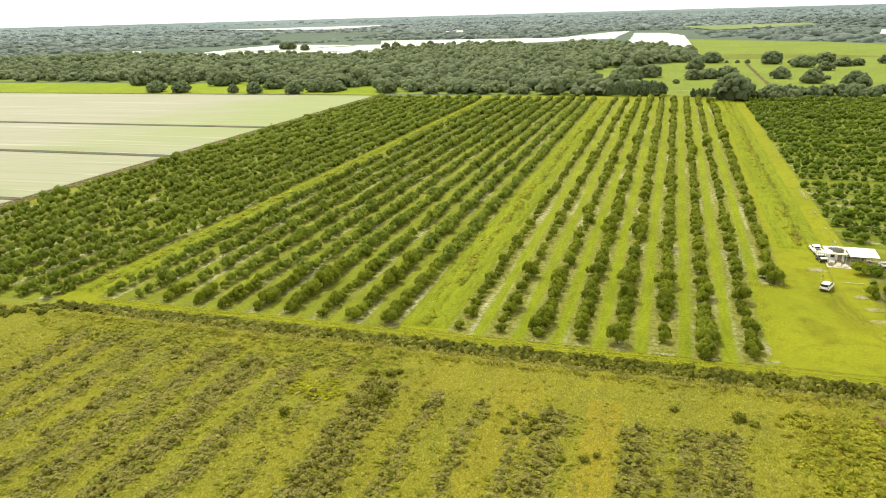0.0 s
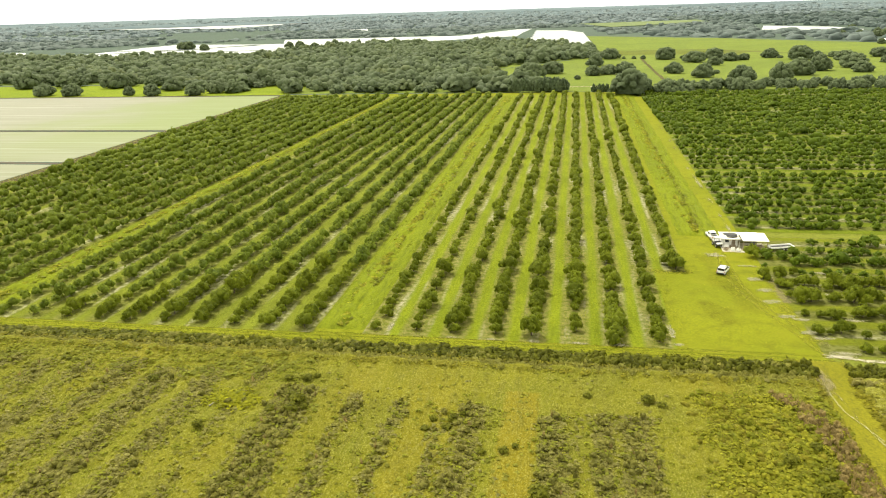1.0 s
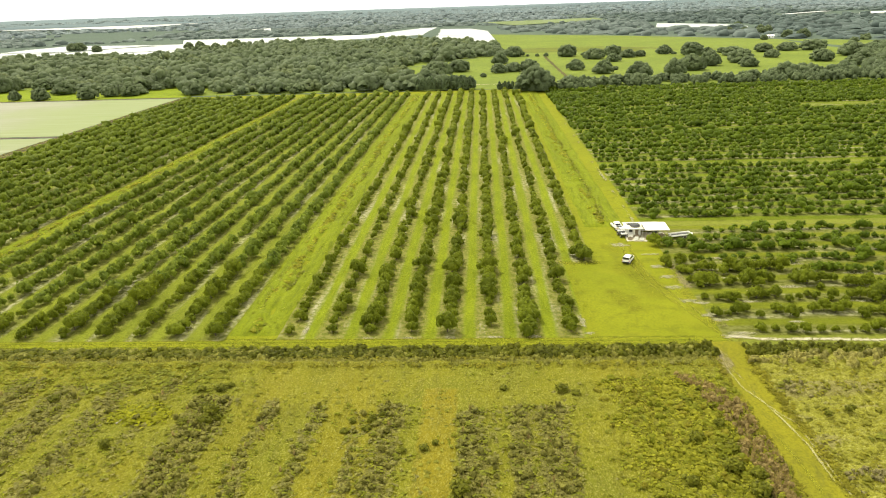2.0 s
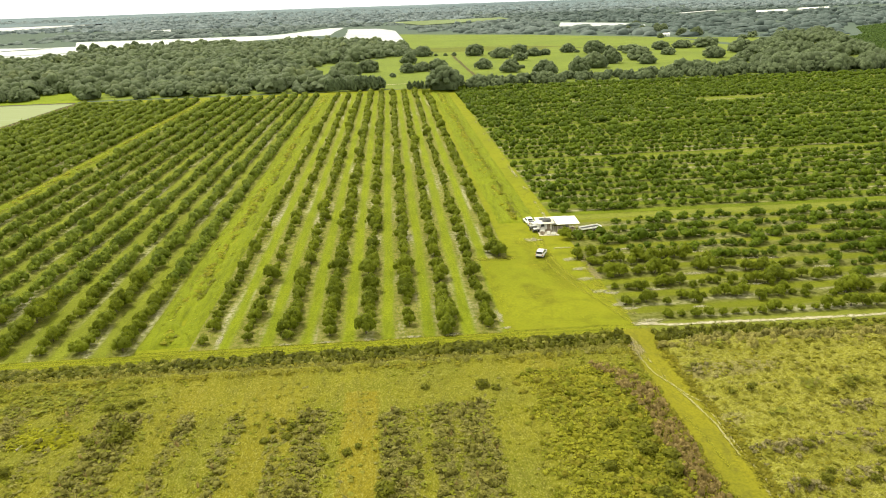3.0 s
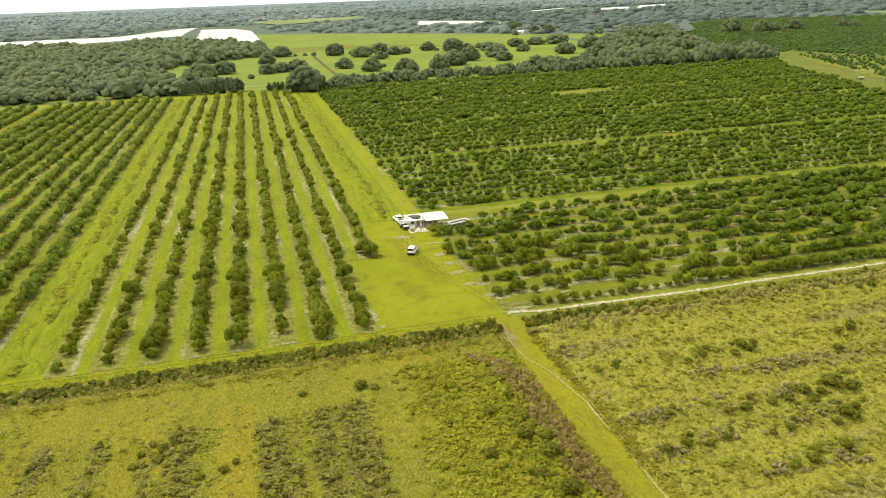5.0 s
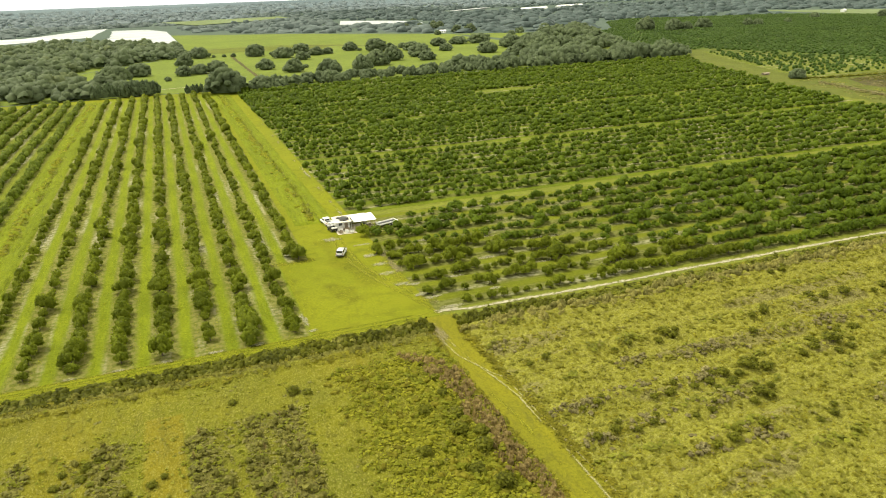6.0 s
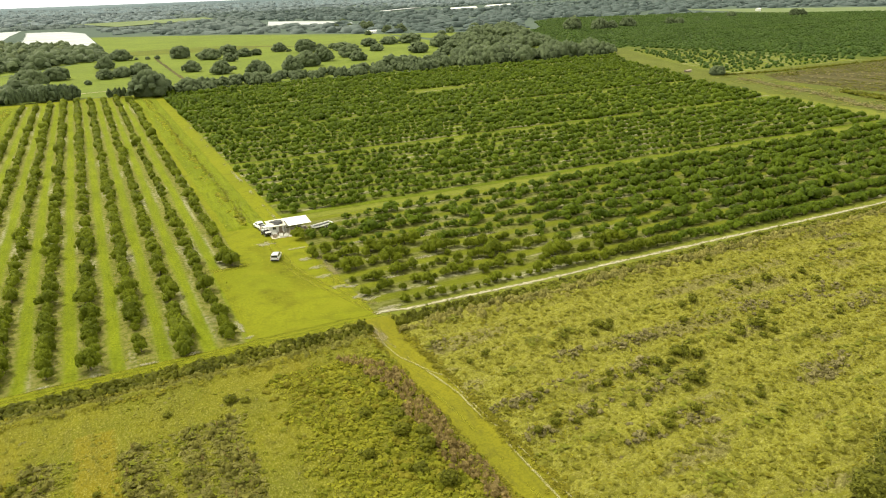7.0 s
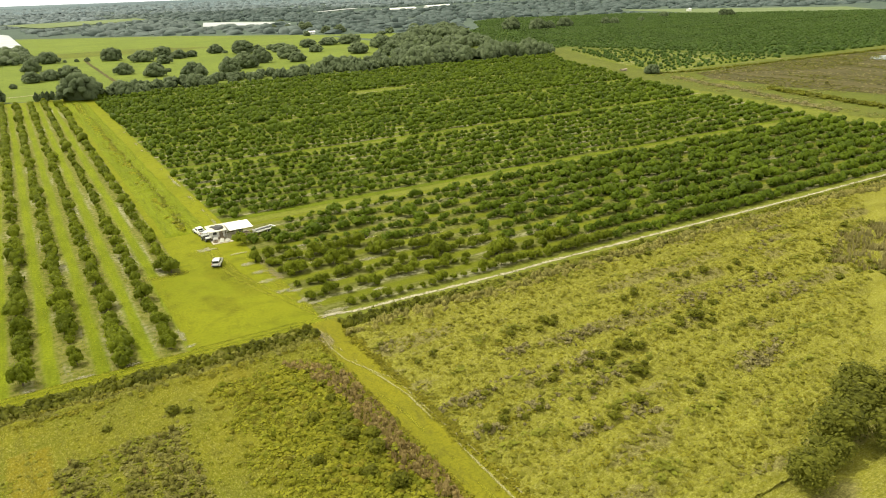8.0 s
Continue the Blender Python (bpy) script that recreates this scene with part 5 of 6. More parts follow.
stuff("leafy_weeds", HERBS, on_west(tufty), rng.uniform(0.3, 0.65, len(tufty)), LUSH, "yellow-green leafy weeds beside the track", "weeds")
tufty = p[rng.random(len(p)) < 0.03 * lush]
stuff("leafy_scrub", SHRUBS, on_west(tufty), rng.uniform(0.45, 0.9, len(tufty)), WEED, "bright leafy scrub beside the track", "scrub", rng.uniform(0.4, 0.9, len(tufty)))
stuff("dark_weeds", HERBS, on_west(dark), rng.uniform(0.3, 0.7, len(dark)), FIELD_GREEN, "darker green weeds in old tree strips", "weeds")
herbs = p[(rng.random(len(p)) < 0.05 + 0.18 * w + 0.3 * lush * (0.4 + thick) + 0.08 * (thick > 0.6)) & ~(smooth_end & (rng.random(len(p)) < 0.8))]
stuff("green_weeds", HERBS, on_west(herbs), rng.uniform(0.25, 0.6, len(herbs)), WEED, "low leafy green weeds", "weeds")
p = in_view(scatter(47.5, 235, 46, 113, 0.75, 0.75, 0.4))
w = weedy_east(p[:, 0], p[:, 1])
thick = vnoise(p[:, 0] / 9, p[:, 1] / 3.5, 43)
grass = p[rng.random(len(p)) < 0.2 + 0.45 * thick]
stuff("grass_tufts", TUFTS, on_east(grass), rng.uniform(0.35, 0.7, len(grass)), TUFT, "yellow-green tussocks of rough grass", "grass")
weeds = p[rng.random(len(p)) < 0.22 * w]
stuff("dry_weeds", HERBS, on_east(weeds), rng.uniform(0.3, 0.6, len(weeds)), DRY, "grey dry weeds among the grass", "weeds")
bushy = vnoise(p[:, 0] / 8, p[:, 1] / 1.9, 47) * (0.6 + 0.4 * np.sin(p[:, 1] * 2 * math.pi / 7.4))
dark = p[rng.random(len(p)) < 0.3 * np.clip((bushy - 0.55) * 5, 0, 1)]
stuff("dark_weeds", HERBS, on_east(dark), rng.uniform(0.4, 1.0, len(dark)), FIELD_GREEN, "darker green weeds in loose rows", "weeds")
herbs = p[rng.random(len(p)) < 0.10 + 0.22 * thick * (thick > 0.5)]
stuff("green_weeds", HERBS, on_east(herbs), rng.uniform(0.25, 0.5, len(herbs)), TUFT, "low leafy green weeds", "weeds")

p = in_view(scatter(47.5, 235, 46, 113, 0.8, 0.62, 0.45))
p = p[rng.random(len(p)) < 0.25 + 0.75 * np.clip((vnoise(p[:, 0] / 7, p[:, 1] / 1.6, 44) - 0.35) * 3, 0, 1)]
stuff("seeding_grass", SPRIGS, on_east(p), rng.uniform(0.3, 0.62, len(p)), PALE_TUFT, "pale seeding grass among the tussocks", "grass")
p = in_view(scatter(-125, 40, 46, 113, 1.0, 1.0, 0.45))
p = p[vnoise(p[:, 0] / 2, p[:, 1] / 8, 45) > 0.45]
stuff("seeding_grass", SPRIGS, on_west(p), rng.uniform(0.2, 0.45, len(p)), PALE_TUFT, "pale seeding grass among the tussocks", "grass")
p = np.concatenate([np.column_stack([rng.uniform(-110, 40, 3200), rng.normal(113.9, 0.5, 3200)]), np.column_stack([rng.uniform(48, 200, 1200), rng.normal(114.8, 0.7, 1200)])])
stuff("bank_grass", TUFTS, planted(p, 0.75), rng.uniform(0.4, 0.8, len(p)), PALE_TUFT, "pale dry grass along the top of the ditch bank", "grass")

MOUNDS = [lobed(190 + i, 1, 3, 0.42, trimmed(BALL1, -0.1), 0.1, 0.9, 0.42, -0.02, ragged=0.22) for i in range(8)]
p = in_view(scatter(-125, 40, 46, 113, 0.75, 0.75, 0.4))
w = weediness(p[:, 0], p[:, 1])
p = p[rng.random(len(p)) < np.clip(0.7 * (vnoise(p[:, 0] / 3, p[:, 1] / 6, 48) - 0.25) + 0.75 * w, 0, 0.95)]
drier = rng.random(len(p)) < np.where(weediness(p[:, 0], p[:, 1]) > 0.3, 0.75, 0.06)
for k, leaf, label in ((~drier, SWARD, "low olive tussocks in the old strips"), (drier, DRY, "low grey-brown tussocks in the old strips")):
    stuff("tussocks", MOUNDS, on_west(p[k]) - (0, 0, 0.05), rng.uniform(0.25, 0.55, k.sum()), leaf, label, "grass")
p = in_view(scatter(46.8, 200, 46, 113, 1.2, 0.8, 0.4))
rows = 0.5 + 0.5 * np.sin(p[:, 1] * 2 * math.pi / 7.4 + 1.5 * vnoise(p[:, 0] / 40, p[:, 1] / 40, 51))
p = p[rng.random(len(p)) < np.clip(0.15 + 0.75 * rows * (0.3 + vnoise(p[:, 0] / 7, p[:, 1] / 2.4, 49)), 0, 1)]
stuff("tussocks", MOUNDS, on_east(p) - (0, 0, 0.05), rng.uniform(0.35, 0.75, len(p)), SWARD, "low olive tussocks drawn out in rows", "grass")

# darker bushes that stand out in the field
bush_at = [(83, 82, 1.5), (78, 97, 1.3), (102, 82, 1.6), (78, 81, 1.2), (79, 74, 1.2), (121, 97, 1.3), (114, 99, 1.2), (73, 67, 1.0), (86, 80, 1.2), (99, 84, 1.1), (110, 85, 1.2), (92, 90, 1.0), (130, 92, 1.2),
           (-42, 97, 1.5), (-44, 99, 1.1), (-3, 78, 1.6), (-55, 88, 1.0), (13, 104, 1.2), (15, 103, 0.9), (3.5, 105, 0.8), (-70, 101, 1.1), (33, 83, 1.6), (35, 78, 1.5), (32, 74, 1.3), (30, 90, 1.2), (34, 70, 1.5), (27, 80, 1.1), (35, 88, 1.2), (36, 82, 1.3), (34.5, 94, 1.0)]
bush_at += [(x + dx, y + 0.4 * dx + dy, size * k) for x, y, size in ((114.2, 96.4, 1.1), (98.5, 96.0, 1.2), (102.7, 80.1, 1.1), (95.9, 81.3, 1.3), (81.9, 80.6, 1.2), (73.1, 80.2, 1.2), (75.7, 77.9, 1.2), (78.2, 73.0, 1.2), (107.6, 75.3, 1.1), (128.8, 95.7, 1.1),
                                                                 (77.6, 95.5, 1.2), (68.6, 95.7, 1.0), (52.5, 96.4, 0.9), (65.4, 79.9, 1.1), (53.3, 81.1, 1.0), (51.4, 73.8, 1.1), (65.5, 66.0, 1.2), (57.7, 73.4, 1.0), (67.7, 73.2, 0.9), (105.6, 85.5, 0.9), (83.1, 65.6, 1.1), (117.6, 111.2, 1.2), (119.3, 79.4, 0.9), (-45.1, 104.7, 1.3), (-43.9, 94.6, 1.5), (-18.1, 95.1, 1.0), (-18.9, 92.7, 1.1), (-9.7, 87.7, 1.0))
            for dx, dy, k in ((-1.6, 0.3, 0.7), (1.5, -0.5, 0.85), (2.9, 0.2, 0.6))]
bush_proto = None
for n, (x, y, s) in enumerate(bush_at):
    z = (0.3 if x < 44 else 0.55) + float((field_relief if x < 44 else field_relief_east)(np.array([x]), np.array([y]))[0])
    m = pose(x, y, z, 0, 0, 77 * n) @ Matrix.Diagonal((s, s, s * (0.8 + 0.04 * (n % 9)), 1))
    if n == 0:
        bush_proto = new("bush")
        part("stems", joined([tube([(0, 0, -0.1), (0.2 * math.cos(q), 0.2 * math.sin(q), 0.3), (0.5 * math.cos(q), 0.5 * math.sin(q), 0.7)], [0.05, 0.035, 0.015], 5) for q in (0.3, 1.7, 3.1, 4.6)]), BARK, bush_proto)
        part("foliage", crown(131, 7, 36, 0.17, 1.0, 0.75, 0.5, 0.75, low=-0.6), BRUSH, bush_proto)
        tagged(bush_proto, "dark green bush in the fallow grass", "bush", "field bushes")
        bush_proto.matrix_basis = m
    else:
        q = bush_proto.scale
        copy_thing(bush_proto, m @ Matrix.Diagonal((1 / q.x, 1 / q.y, 1 / q.z, 1)))

# grey dead patches
GREY_AT = [(108.5, 88.8), (121.4, 87.4), (128.7, 87.7), (126.9, 80.1), (102.2, 66.7), (82.9, 88.7), (72.0, 74.5), (97.6, 65.8), (158, 108), (146, 101), (77.5, 89.1), (66.9, 89.7), (61.6, 82.5), (53.7, 81.7), (49.6, 72.9), (63.5, 65.8), (71.9, 66.3), (73.5, 81.2), (59.4, 74.6), (47.6, 103.5), (50, 81.4)]
p = np.concatenate([np.column_stack([rng.normal(x, 2.6, 130), rng.normal(y, 0.9, 130)]) for x, y in GREY_AT])
p = p[(p[:, 0] > 47.2) & (vnoise(p[:, 0] / 1.4, p[:, 1] / 0.9, 61) > 0.35)]
stuff("dead_weeds", SPRIGS, on_east(p), rng.uniform(0.35, 0.75, len(p)), GREY_TWIG, "grey-brown dead weeds in loose patches", "weeds")
q = p[::4]
stuff("dead_weeds", SHRUBS, on_east(q), rng.uniform(0.3, 0.6, len(q)), GREY_TWIG, "low grey twiggy scrub in loose patches", "weeds", rng.uniform(0.25, 0.6, len(q)))

# scrub before the western ditch bank
p = scatter(-116, -44, 104, 113, 0.85, 0.85, 0.4)
k = vnoise(p[:, 0] / 5, p[:, 1] / 3, 81)
q = p[rng.random(len(p)) < 0.7 * (k > 0.5)]
stuff("dark_weeds", HERBS, on_west(q), rng.uniform(0.4, 0.85, len(q)), FIELD_GREEN, "darker green scrub before the ditch bank", "weeds")
q = p[rng.random(len(p)) < 0.4 * (k < 0.5)]
stuff("green_weeds", HERBS, on_west(q), rng.uniform(0.35, 0.7, len(q)), WEED, "pale green weeds before the ditch bank", "weeds")

# brush in the ditch and along its banks
p = scatter(-118, 40.5, 116.4, 120.4, 1.1, 1.0, 0.3)
tall = rng.uniform(1.1, 1.7, len(p)) * (0.7 + 0.4 * vnoise(p[:, 0] / 6, p[:, 1] / 3, 6)) * np.clip(0.75 + (p[:, 0] + 60) / 220, 0.6, 1.2)
pale = rng.random(len(p)) < np.clip((-20 - p[:, 0]) / 90, 0.03, 0.3) * (0.4 + 1.2 * vnoise(p[:, 0] / 9, p[:, 1] / 2, 16))
for k, leaf, label in ((~pale, DITCH_LEAF, "thick dark green brush filling the ditch"), (pale, BANK_LEAF, "paler olive brush in the shallow ditch")):
    stuff("ditch_brush", SHRUBS, planted(p[k]), rng.uniform(0.8, 1.3, k.sum()), leaf, label, "brush", tall[k], True)
p = scatter(-115, 40.2, 113.2, 116.4, 0.85, 0.8, 0.4)
p = p[rng.random(len(p)) < np.clip(0.45 + p[:, 0] / 90, 0.12, 0.85) * (0.35 + vnoise(p[:, 0] / 5, p[:, 1] / 2, 17))]
stuff("bank_brush", SHRUBS, planted(p, 0.35), rng.uniform(0.4, 0.9, len(p)), BANK_LEAF, "pale olive grass and brush on the ditch bank", "brush", rng.uniform(0.4, 1.0, len(p)), True)
p = scatter(46.8, 230, 110.8, 116.4, 0.95, 0.85, 0.4)
p = p[rng.random(len(p)) < (0.45 + 0.75 * vnoise(p[:, 0] / 5, p[:, 1] / 2, 18)) * np.exp(-((p[:, 1] - 114.6 + 2.2 * (vnoise(p[:, 0] / 7, p[:, 0] * 0, 20) - 0.3)) / 1.5) ** 2)]
pale = rng.random(len(p)) < 0.65
for k, leaf, label in ((pale, TAN_LEAF, "pale tan grass and brush on the ditch bank"), (~pale, DRY, "grey-olive brush on the ditch bank")):
    stuff("bank_brush", SHRUBS, planted(p[k], 0.5), rng.uniform(0.55, 1.15, k.sum()), leaf, label, "brush", rng.uniform(0.9, 1.8, k.sum()), True)
p = scatter(47.6, 300, 116.6, 120.2, 1.2, 1.0, 0.3)
near_end = np.clip((76 - p[:, 0]) / 14, 0, 1)
tall = rng.uniform(0.5, 0.9, len(p)) + near_end * rng.uniform(0.5, 1.0, len(p))
pale = rng.random(len(p)) < (0.75 - 0.65 * near_end) * (0.3 + vnoise(p[:, 0] / 6, p[:, 1] / 3, 19))
for k, leaf, label in ((~pale, DITCH_LEAF, "dark green brush in the ditch beside the road"), (pale, FIELD_GREEN, "olive brush in the shallow ditch beside the road")):
    stuff("ditch_brush", SHRUBS, planted(p[k]), rng.uniform(0.65, 1.15, k.sum()), leaf, label, "brush", tall[k], True)
line = np.linspace(-118, -175, 60)
p = np.column_stack([line, 117 - (line + 118) ** 2 * 0.018]).repeat(5, 0) + rng.normal(0, 1.2, (300, 2))
stuff("ditch_brush", SHRUBS, planted(p, 0.2), rng.uniform(0.6, 1.1, 300), DITCH_LEAF, "dark green brush where the ditch bends away", "brush")
p = np.concatenate([scatter(-122, 41, 112.6, 115.6, 0.7, 0.7, 0.35), scatter(47.5, 300, 113.5, 116.5, 0.8, 0.8, 0.35)])
p = p[rng.random(len(p)) < 0.75]
stuff("bank_weeds", HERBS, planted(p, 0.55), rng.uniform(0.3, 0.65, len(p)), TUFT, "pale green weeds on the ditch bank", "weeds")
# the strip of dead brown stalks beside the track
p = scatter(32, 41.4, 48, 109, 0.42, 0.42, 0.35)
mid = np.interp(p[:, 1], [48, 69, 84, 97, 103, 107, 109], [38.8, 38.5, 38.2, 37.6, 36.6, 33.8, 31])
p = p[(np.abs(p[:, 0] - mid) < 2.2 * vnoise(p[:, 0] / 2, p[:, 1] / 4, 60) + 0.9) & (rng.random(len(p)) < 0.6) & (p[:, 0] < 40.2)]
q = p[::3]
stuff("dry_weeds", SHRUBS, on_west(q), rng.uniform(0.35, 0.7, len(q)), DEAD, "dry brown brush among the dead stalks", "weeds", rng.uniform(0.5, 1.0, len(q)))
stuff("dead_stalks", STALKS, on_west(p), rng.uniform(0.5, 1.0, len(p)), DEAD, "standing dead brown stalks beside the track", "weeds")
# puffy weeds beside the stalks
p = scatter(19, 37, 50, 107, 1.1, 1.1, 0.45)
p = p[rng.random(len(p)) < np.interp(p[:, 0], [19, 27, 31], [0.25, 0.4, 0.9]) * (0.3 + 0.8 * vnoise(p[:, 0] / 3, p[:, 1] / 3, 64))]
pale = rng.random(len(p)) < 0.7
for k, leaf, label in ((pale, LUSH, "puffy bright yellow-green weeds beside the track"), (~pale, TUFT, "puffy green weeds beside the track")):
    stuff("weed_clumps", SHRUBS, on_west(p[k]), rng.uniform(0.35, 0.95, k.sum()), leaf, label, "weeds", rng.uniform(0.2, 0.7, k.sum()), True)
# ragged weeds along both edges of the track
p = np.concatenate([np.column_stack([rng.normal(46.5, 0.6, 800), rng.uniform(46, 116, 800)]), np.column_stack([rng.normal(40.0, 0.35, 700), rng.uniform(46, 116, 700)])])
stuff("track_weeds", HERBS, planted(p, 0.3), rng.uniform(0.25, 0.55, len(p)), TUFT, "leafy weeds along the edge of the track", "weeds")
p = np.column_stack([rng.uniform(31, 40.5, 260), rng.uniform(52, 108, 260)])
stuff("green_weeds", HERBS, on_west(p), rng.uniform(0.4, 0.8, len(p)), WEED, "leafy weeds among the dead stalks", "weeds")
p = np.concatenate([scatter(48, 150, 112.5, 116.0, 0.7, 0.7, 0.4), scatter(-60, 40, 113, 115.8, 0.7, 0.7, 0.4)])
p = p[rng.random(len(p)) < 0.9 * vnoise(p[:, 0] / 4, p[:, 1] / 2, 63)]
stuff("bank_reeds", STALKS, planted(p, 0.4), rng.uniform(0.6, 1.1, len(p)), BANK_LEAF, "tall pale grass along the ditch bank", "grass")
# small tufts in the mown alleys and lanes nearest the ditch
p = np.concatenate([np.column_stack([rng.uniform(-122, 22, 15000), 121 + 95 * rng.random(15000) ** 1.4]), np.column_stack([rng.uniform(28, 44, 200), rng.uniform(121, 260, 200)])])
p = p[(vnoise(p[:, 0] / 1.3, p[:, 1] / 3, 66) > 0.35) & (np.abs(p[:, 0] - np.interp(p[:, 1], [121, 128, 146, 158, 182], [47, 45, 39.6, 37, 37])) > 2.5)]
stuff("mown_tufts", SPRIGS, planted(p, 0.08), rng.uniform(0.25, 0.5, len(p)), WEED, "low tufts in the mown grass", "grass")
# reeds and wet ground
p = scatter(146, 204, 66, 98, 0.75, 0.75, 0.35)
p = p[(rng.random(len(p)) < 1.0 * vnoise(p[:, 0] / 4, p[:, 1] / 3, 97)) & (((p[:, 0] - 174) / 24) ** 2 + ((p[:, 1] - 82) / 12) ** 2 < 1 + 0.4 * vnoise(p[:, 0] / 5, p[:, 1] / 5, 2)) & (((p[:, 0] - 178) / 7) ** 2 + ((p[:, 1] - 82) / 4.5) ** 2 > 1)]
stuff("reeds", STALKS, on_east(p), rng.uniform(0.8, 1.6, len(p)), REED, "pale dry reeds in a wet hollow", "reeds")
a = rng.uniform(0, 6.283, 80)
k = rng.normal(1.05, 0.16, 80)
p = np.column_stack([174 + 24 * k * np.cos(a), 83 + 12.5 * k * np.sin(a)])
stuff("hollow_brush", SHRUBS, on_east(p), rng.uniform(0.6, 1.3, 80), BRUSH, "dark green brush round a wet hollow", "brush", rng.uniform(0.5, 1.2, 80))
# weeds along the furrows in the grass lanes
LANES = ((-44.5, 127, 1.0), (34.3, 198, 0.9), (-127.8, 127, 0.8))


def along_lanes(count, spread, off=0.0):
    """Uneven places along the rough middle of the lanes."""
    p = np.concatenate([np.column_stack([rng.normal(x + off, spread, int(count * k)), rng.uniform(y0, 515, int(count * k))]) for x, y0, k in LANES])
    return p[vnoise(p[:, 0] / 1.5, p[:, 1] / 10, 70) > 0.38]


p = along_lanes(2600, 1.5)
stuff("lane_weeds", TUFTS, planted(p, 0.35), rng.uniform(0.35, 0.8, len(p)), WEED, "rough grass along the furrows of a lane", "grass")
p = along_lanes(1500, 0.55, -0.9)
stuff("lane_tussocks", MOUNDS, planted(p, 0.5), rng.uniform(0.35, 0.75, len(p)), LUSH, "lumpy yellow-green tussocks on the ridge of a lane", "grass")
p = along_lanes(500, 0.5, 1.2)
stuff("lane_tussocks", MOUNDS, planted(p, 0.3), rng.uniform(0.3, 0.65, len(p)), FIELD_GREEN, "darker lumpy tussocks beside the furrow of a lane", "grass")
p = along_lanes(900, 1.5, -0.8)
stuff("lane_weeds", TUFTS, planted(p, 0.45), rng.uniform(0.4, 0.9, len(p)), PALE_TUFT, "pale rough grass on the ridge of a lane", "grass")
p = along_lanes(330, 0.8, 0.6)
stuff("lane_weeds", HERBS, planted(p, 0.2), rng.uniform(0.25, 0.55, len(p)), DRY, "brownish weeds along a furrow", "weeds")
p = along_lanes(1100, 2.7)
stuff("lane_weeds", HERBS, planted(p, 0.28), rng.uniform(0.25, 0.55, len(p)), WEED, "low clumps of weeds in a lane", "weeds")
p = scatter(-222, -217, 118, 538, 2.0, 2.6, 0.35)
stuff("margin_weeds", HERBS, planted(p, 0.1), rng.uniform(0.4, 0.9, len(p)), DRY, "brown weeds along the field margin", "weeds")


# ================= trees by the fallow field =================
edge_protos = []
for n, (x, y, s, tall) in enumerate(((97, 49, 3.9, 0.8), (103.5, 51.5, 3.6, 0.8), (89, 45.5, 4.2, 1.0), (77, 42.5, 3.6, 1.0), (110, 49, 3.9, 0.8), (83, 43.5, 3.0, 0.9), (92, 40, 3.8, 1.0), (101, 44, 3.9, 1.0))):
    m = pose(x, y, 0.2, 0, 0, 61 * n) @ Matrix.Diagonal((s, s, s * tall, 1))
    if n < 2:
        tree = new("field_tree")
        part("trunk", trunk_of(60 + n, 0.7, 0.05, 6, 0.6), BARK, tree, "grey forked trunk")
        part("crown", crown(210 + n, 14, 150, 0.075, 1.0, 0.85, 0.75, 0.7, low=-0.8), NEAR_OAK, tree, "uneven dark green crown")
        tagged(tree, "dark green spreading tree at the fallow field's edge", "tree", "field edge trees")
        tree.matrix_basis = m
        edge_protos.append(tree)
    else:
        q = edge_protos[n % 2].scale
        copy_thing(edge_protos[n % 2], m @ Matrix.Diagonal((1 / q.x, 1 / q.y, 1 / q.z, 1)))


# ================= yard: shed, carport, vehicles =================
def box(x0, x1, y0, y1, z0, z1, bevel=0.0, seg=2):
    bm = bmesh.new()
    bmesh.ops.create_cube(bm, size=1, matrix=Matrix.Translation(((x0 + x1) / 2, (y0 + y1) / 2, (z0 + z1) / 2)) @ Matrix.Diagonal((x1 - x0, y1 - y0, z1 - z0, 1)))
    if bevel:
        bmesh.ops.bevel(bm, geom=bm.edges[:], offset=bevel, segments=seg, affect="EDGES", profile=0.6)
    return bm


def rod(a, b, r, sides=10):
    bm = bmesh.new()
    a, b = Vector(a), Vector(b)
    turn = (b - a).to_track_quat("Z", "Y").to_matrix().to_4x4()
    bmesh.ops.create_cone(bm, cap_ends=True, segments=sides, radius1=r, radius2=r, depth=(b - a).length, matrix=Matrix.Translation((a + b) / 2) @ turn)
    return bm


def hull(profile, half, taper):
    """A car body: a side profile of (y, z) swept across, drawn in towards the top by taper(z)."""
    bm = bmesh.new()
    left = [bm.verts.new((-half * taper(z), y, z)) for y, z in profile]
    right = [bm.verts.new((half * taper(z), y, z)) for y, z in profile]
    n = len(profile)
    bm.faces.new(left)
    bm.faces.new(right[::-1])
    for i in range(n):
        j = (i + 1) % n
        bm.faces.new((left[j], left[i], right[i], right[j]))
    bmesh.ops.recalc_face_normals(bm, faces=bm.faces[:])
    bmesh.ops.bevel(bm, geom=bm.edges[:], offset=0.05, segments=2, affect="EDGES")
    return bm


def wheel(parent, x, y, r=0.36, w=0.24):
    tyre = part("tyre", rod((x - w / 2, y, r), (x + w / 2, y, r), r, 20), RUBBER, parent)
    s = 1 if x > 0 else -1
    part("rim", rod((x + s * (w / 2 - 0.02), y, r), (x + s * (w / 2 + 0.015), y, r), r * 0.6, 14), STEEL, tyre)


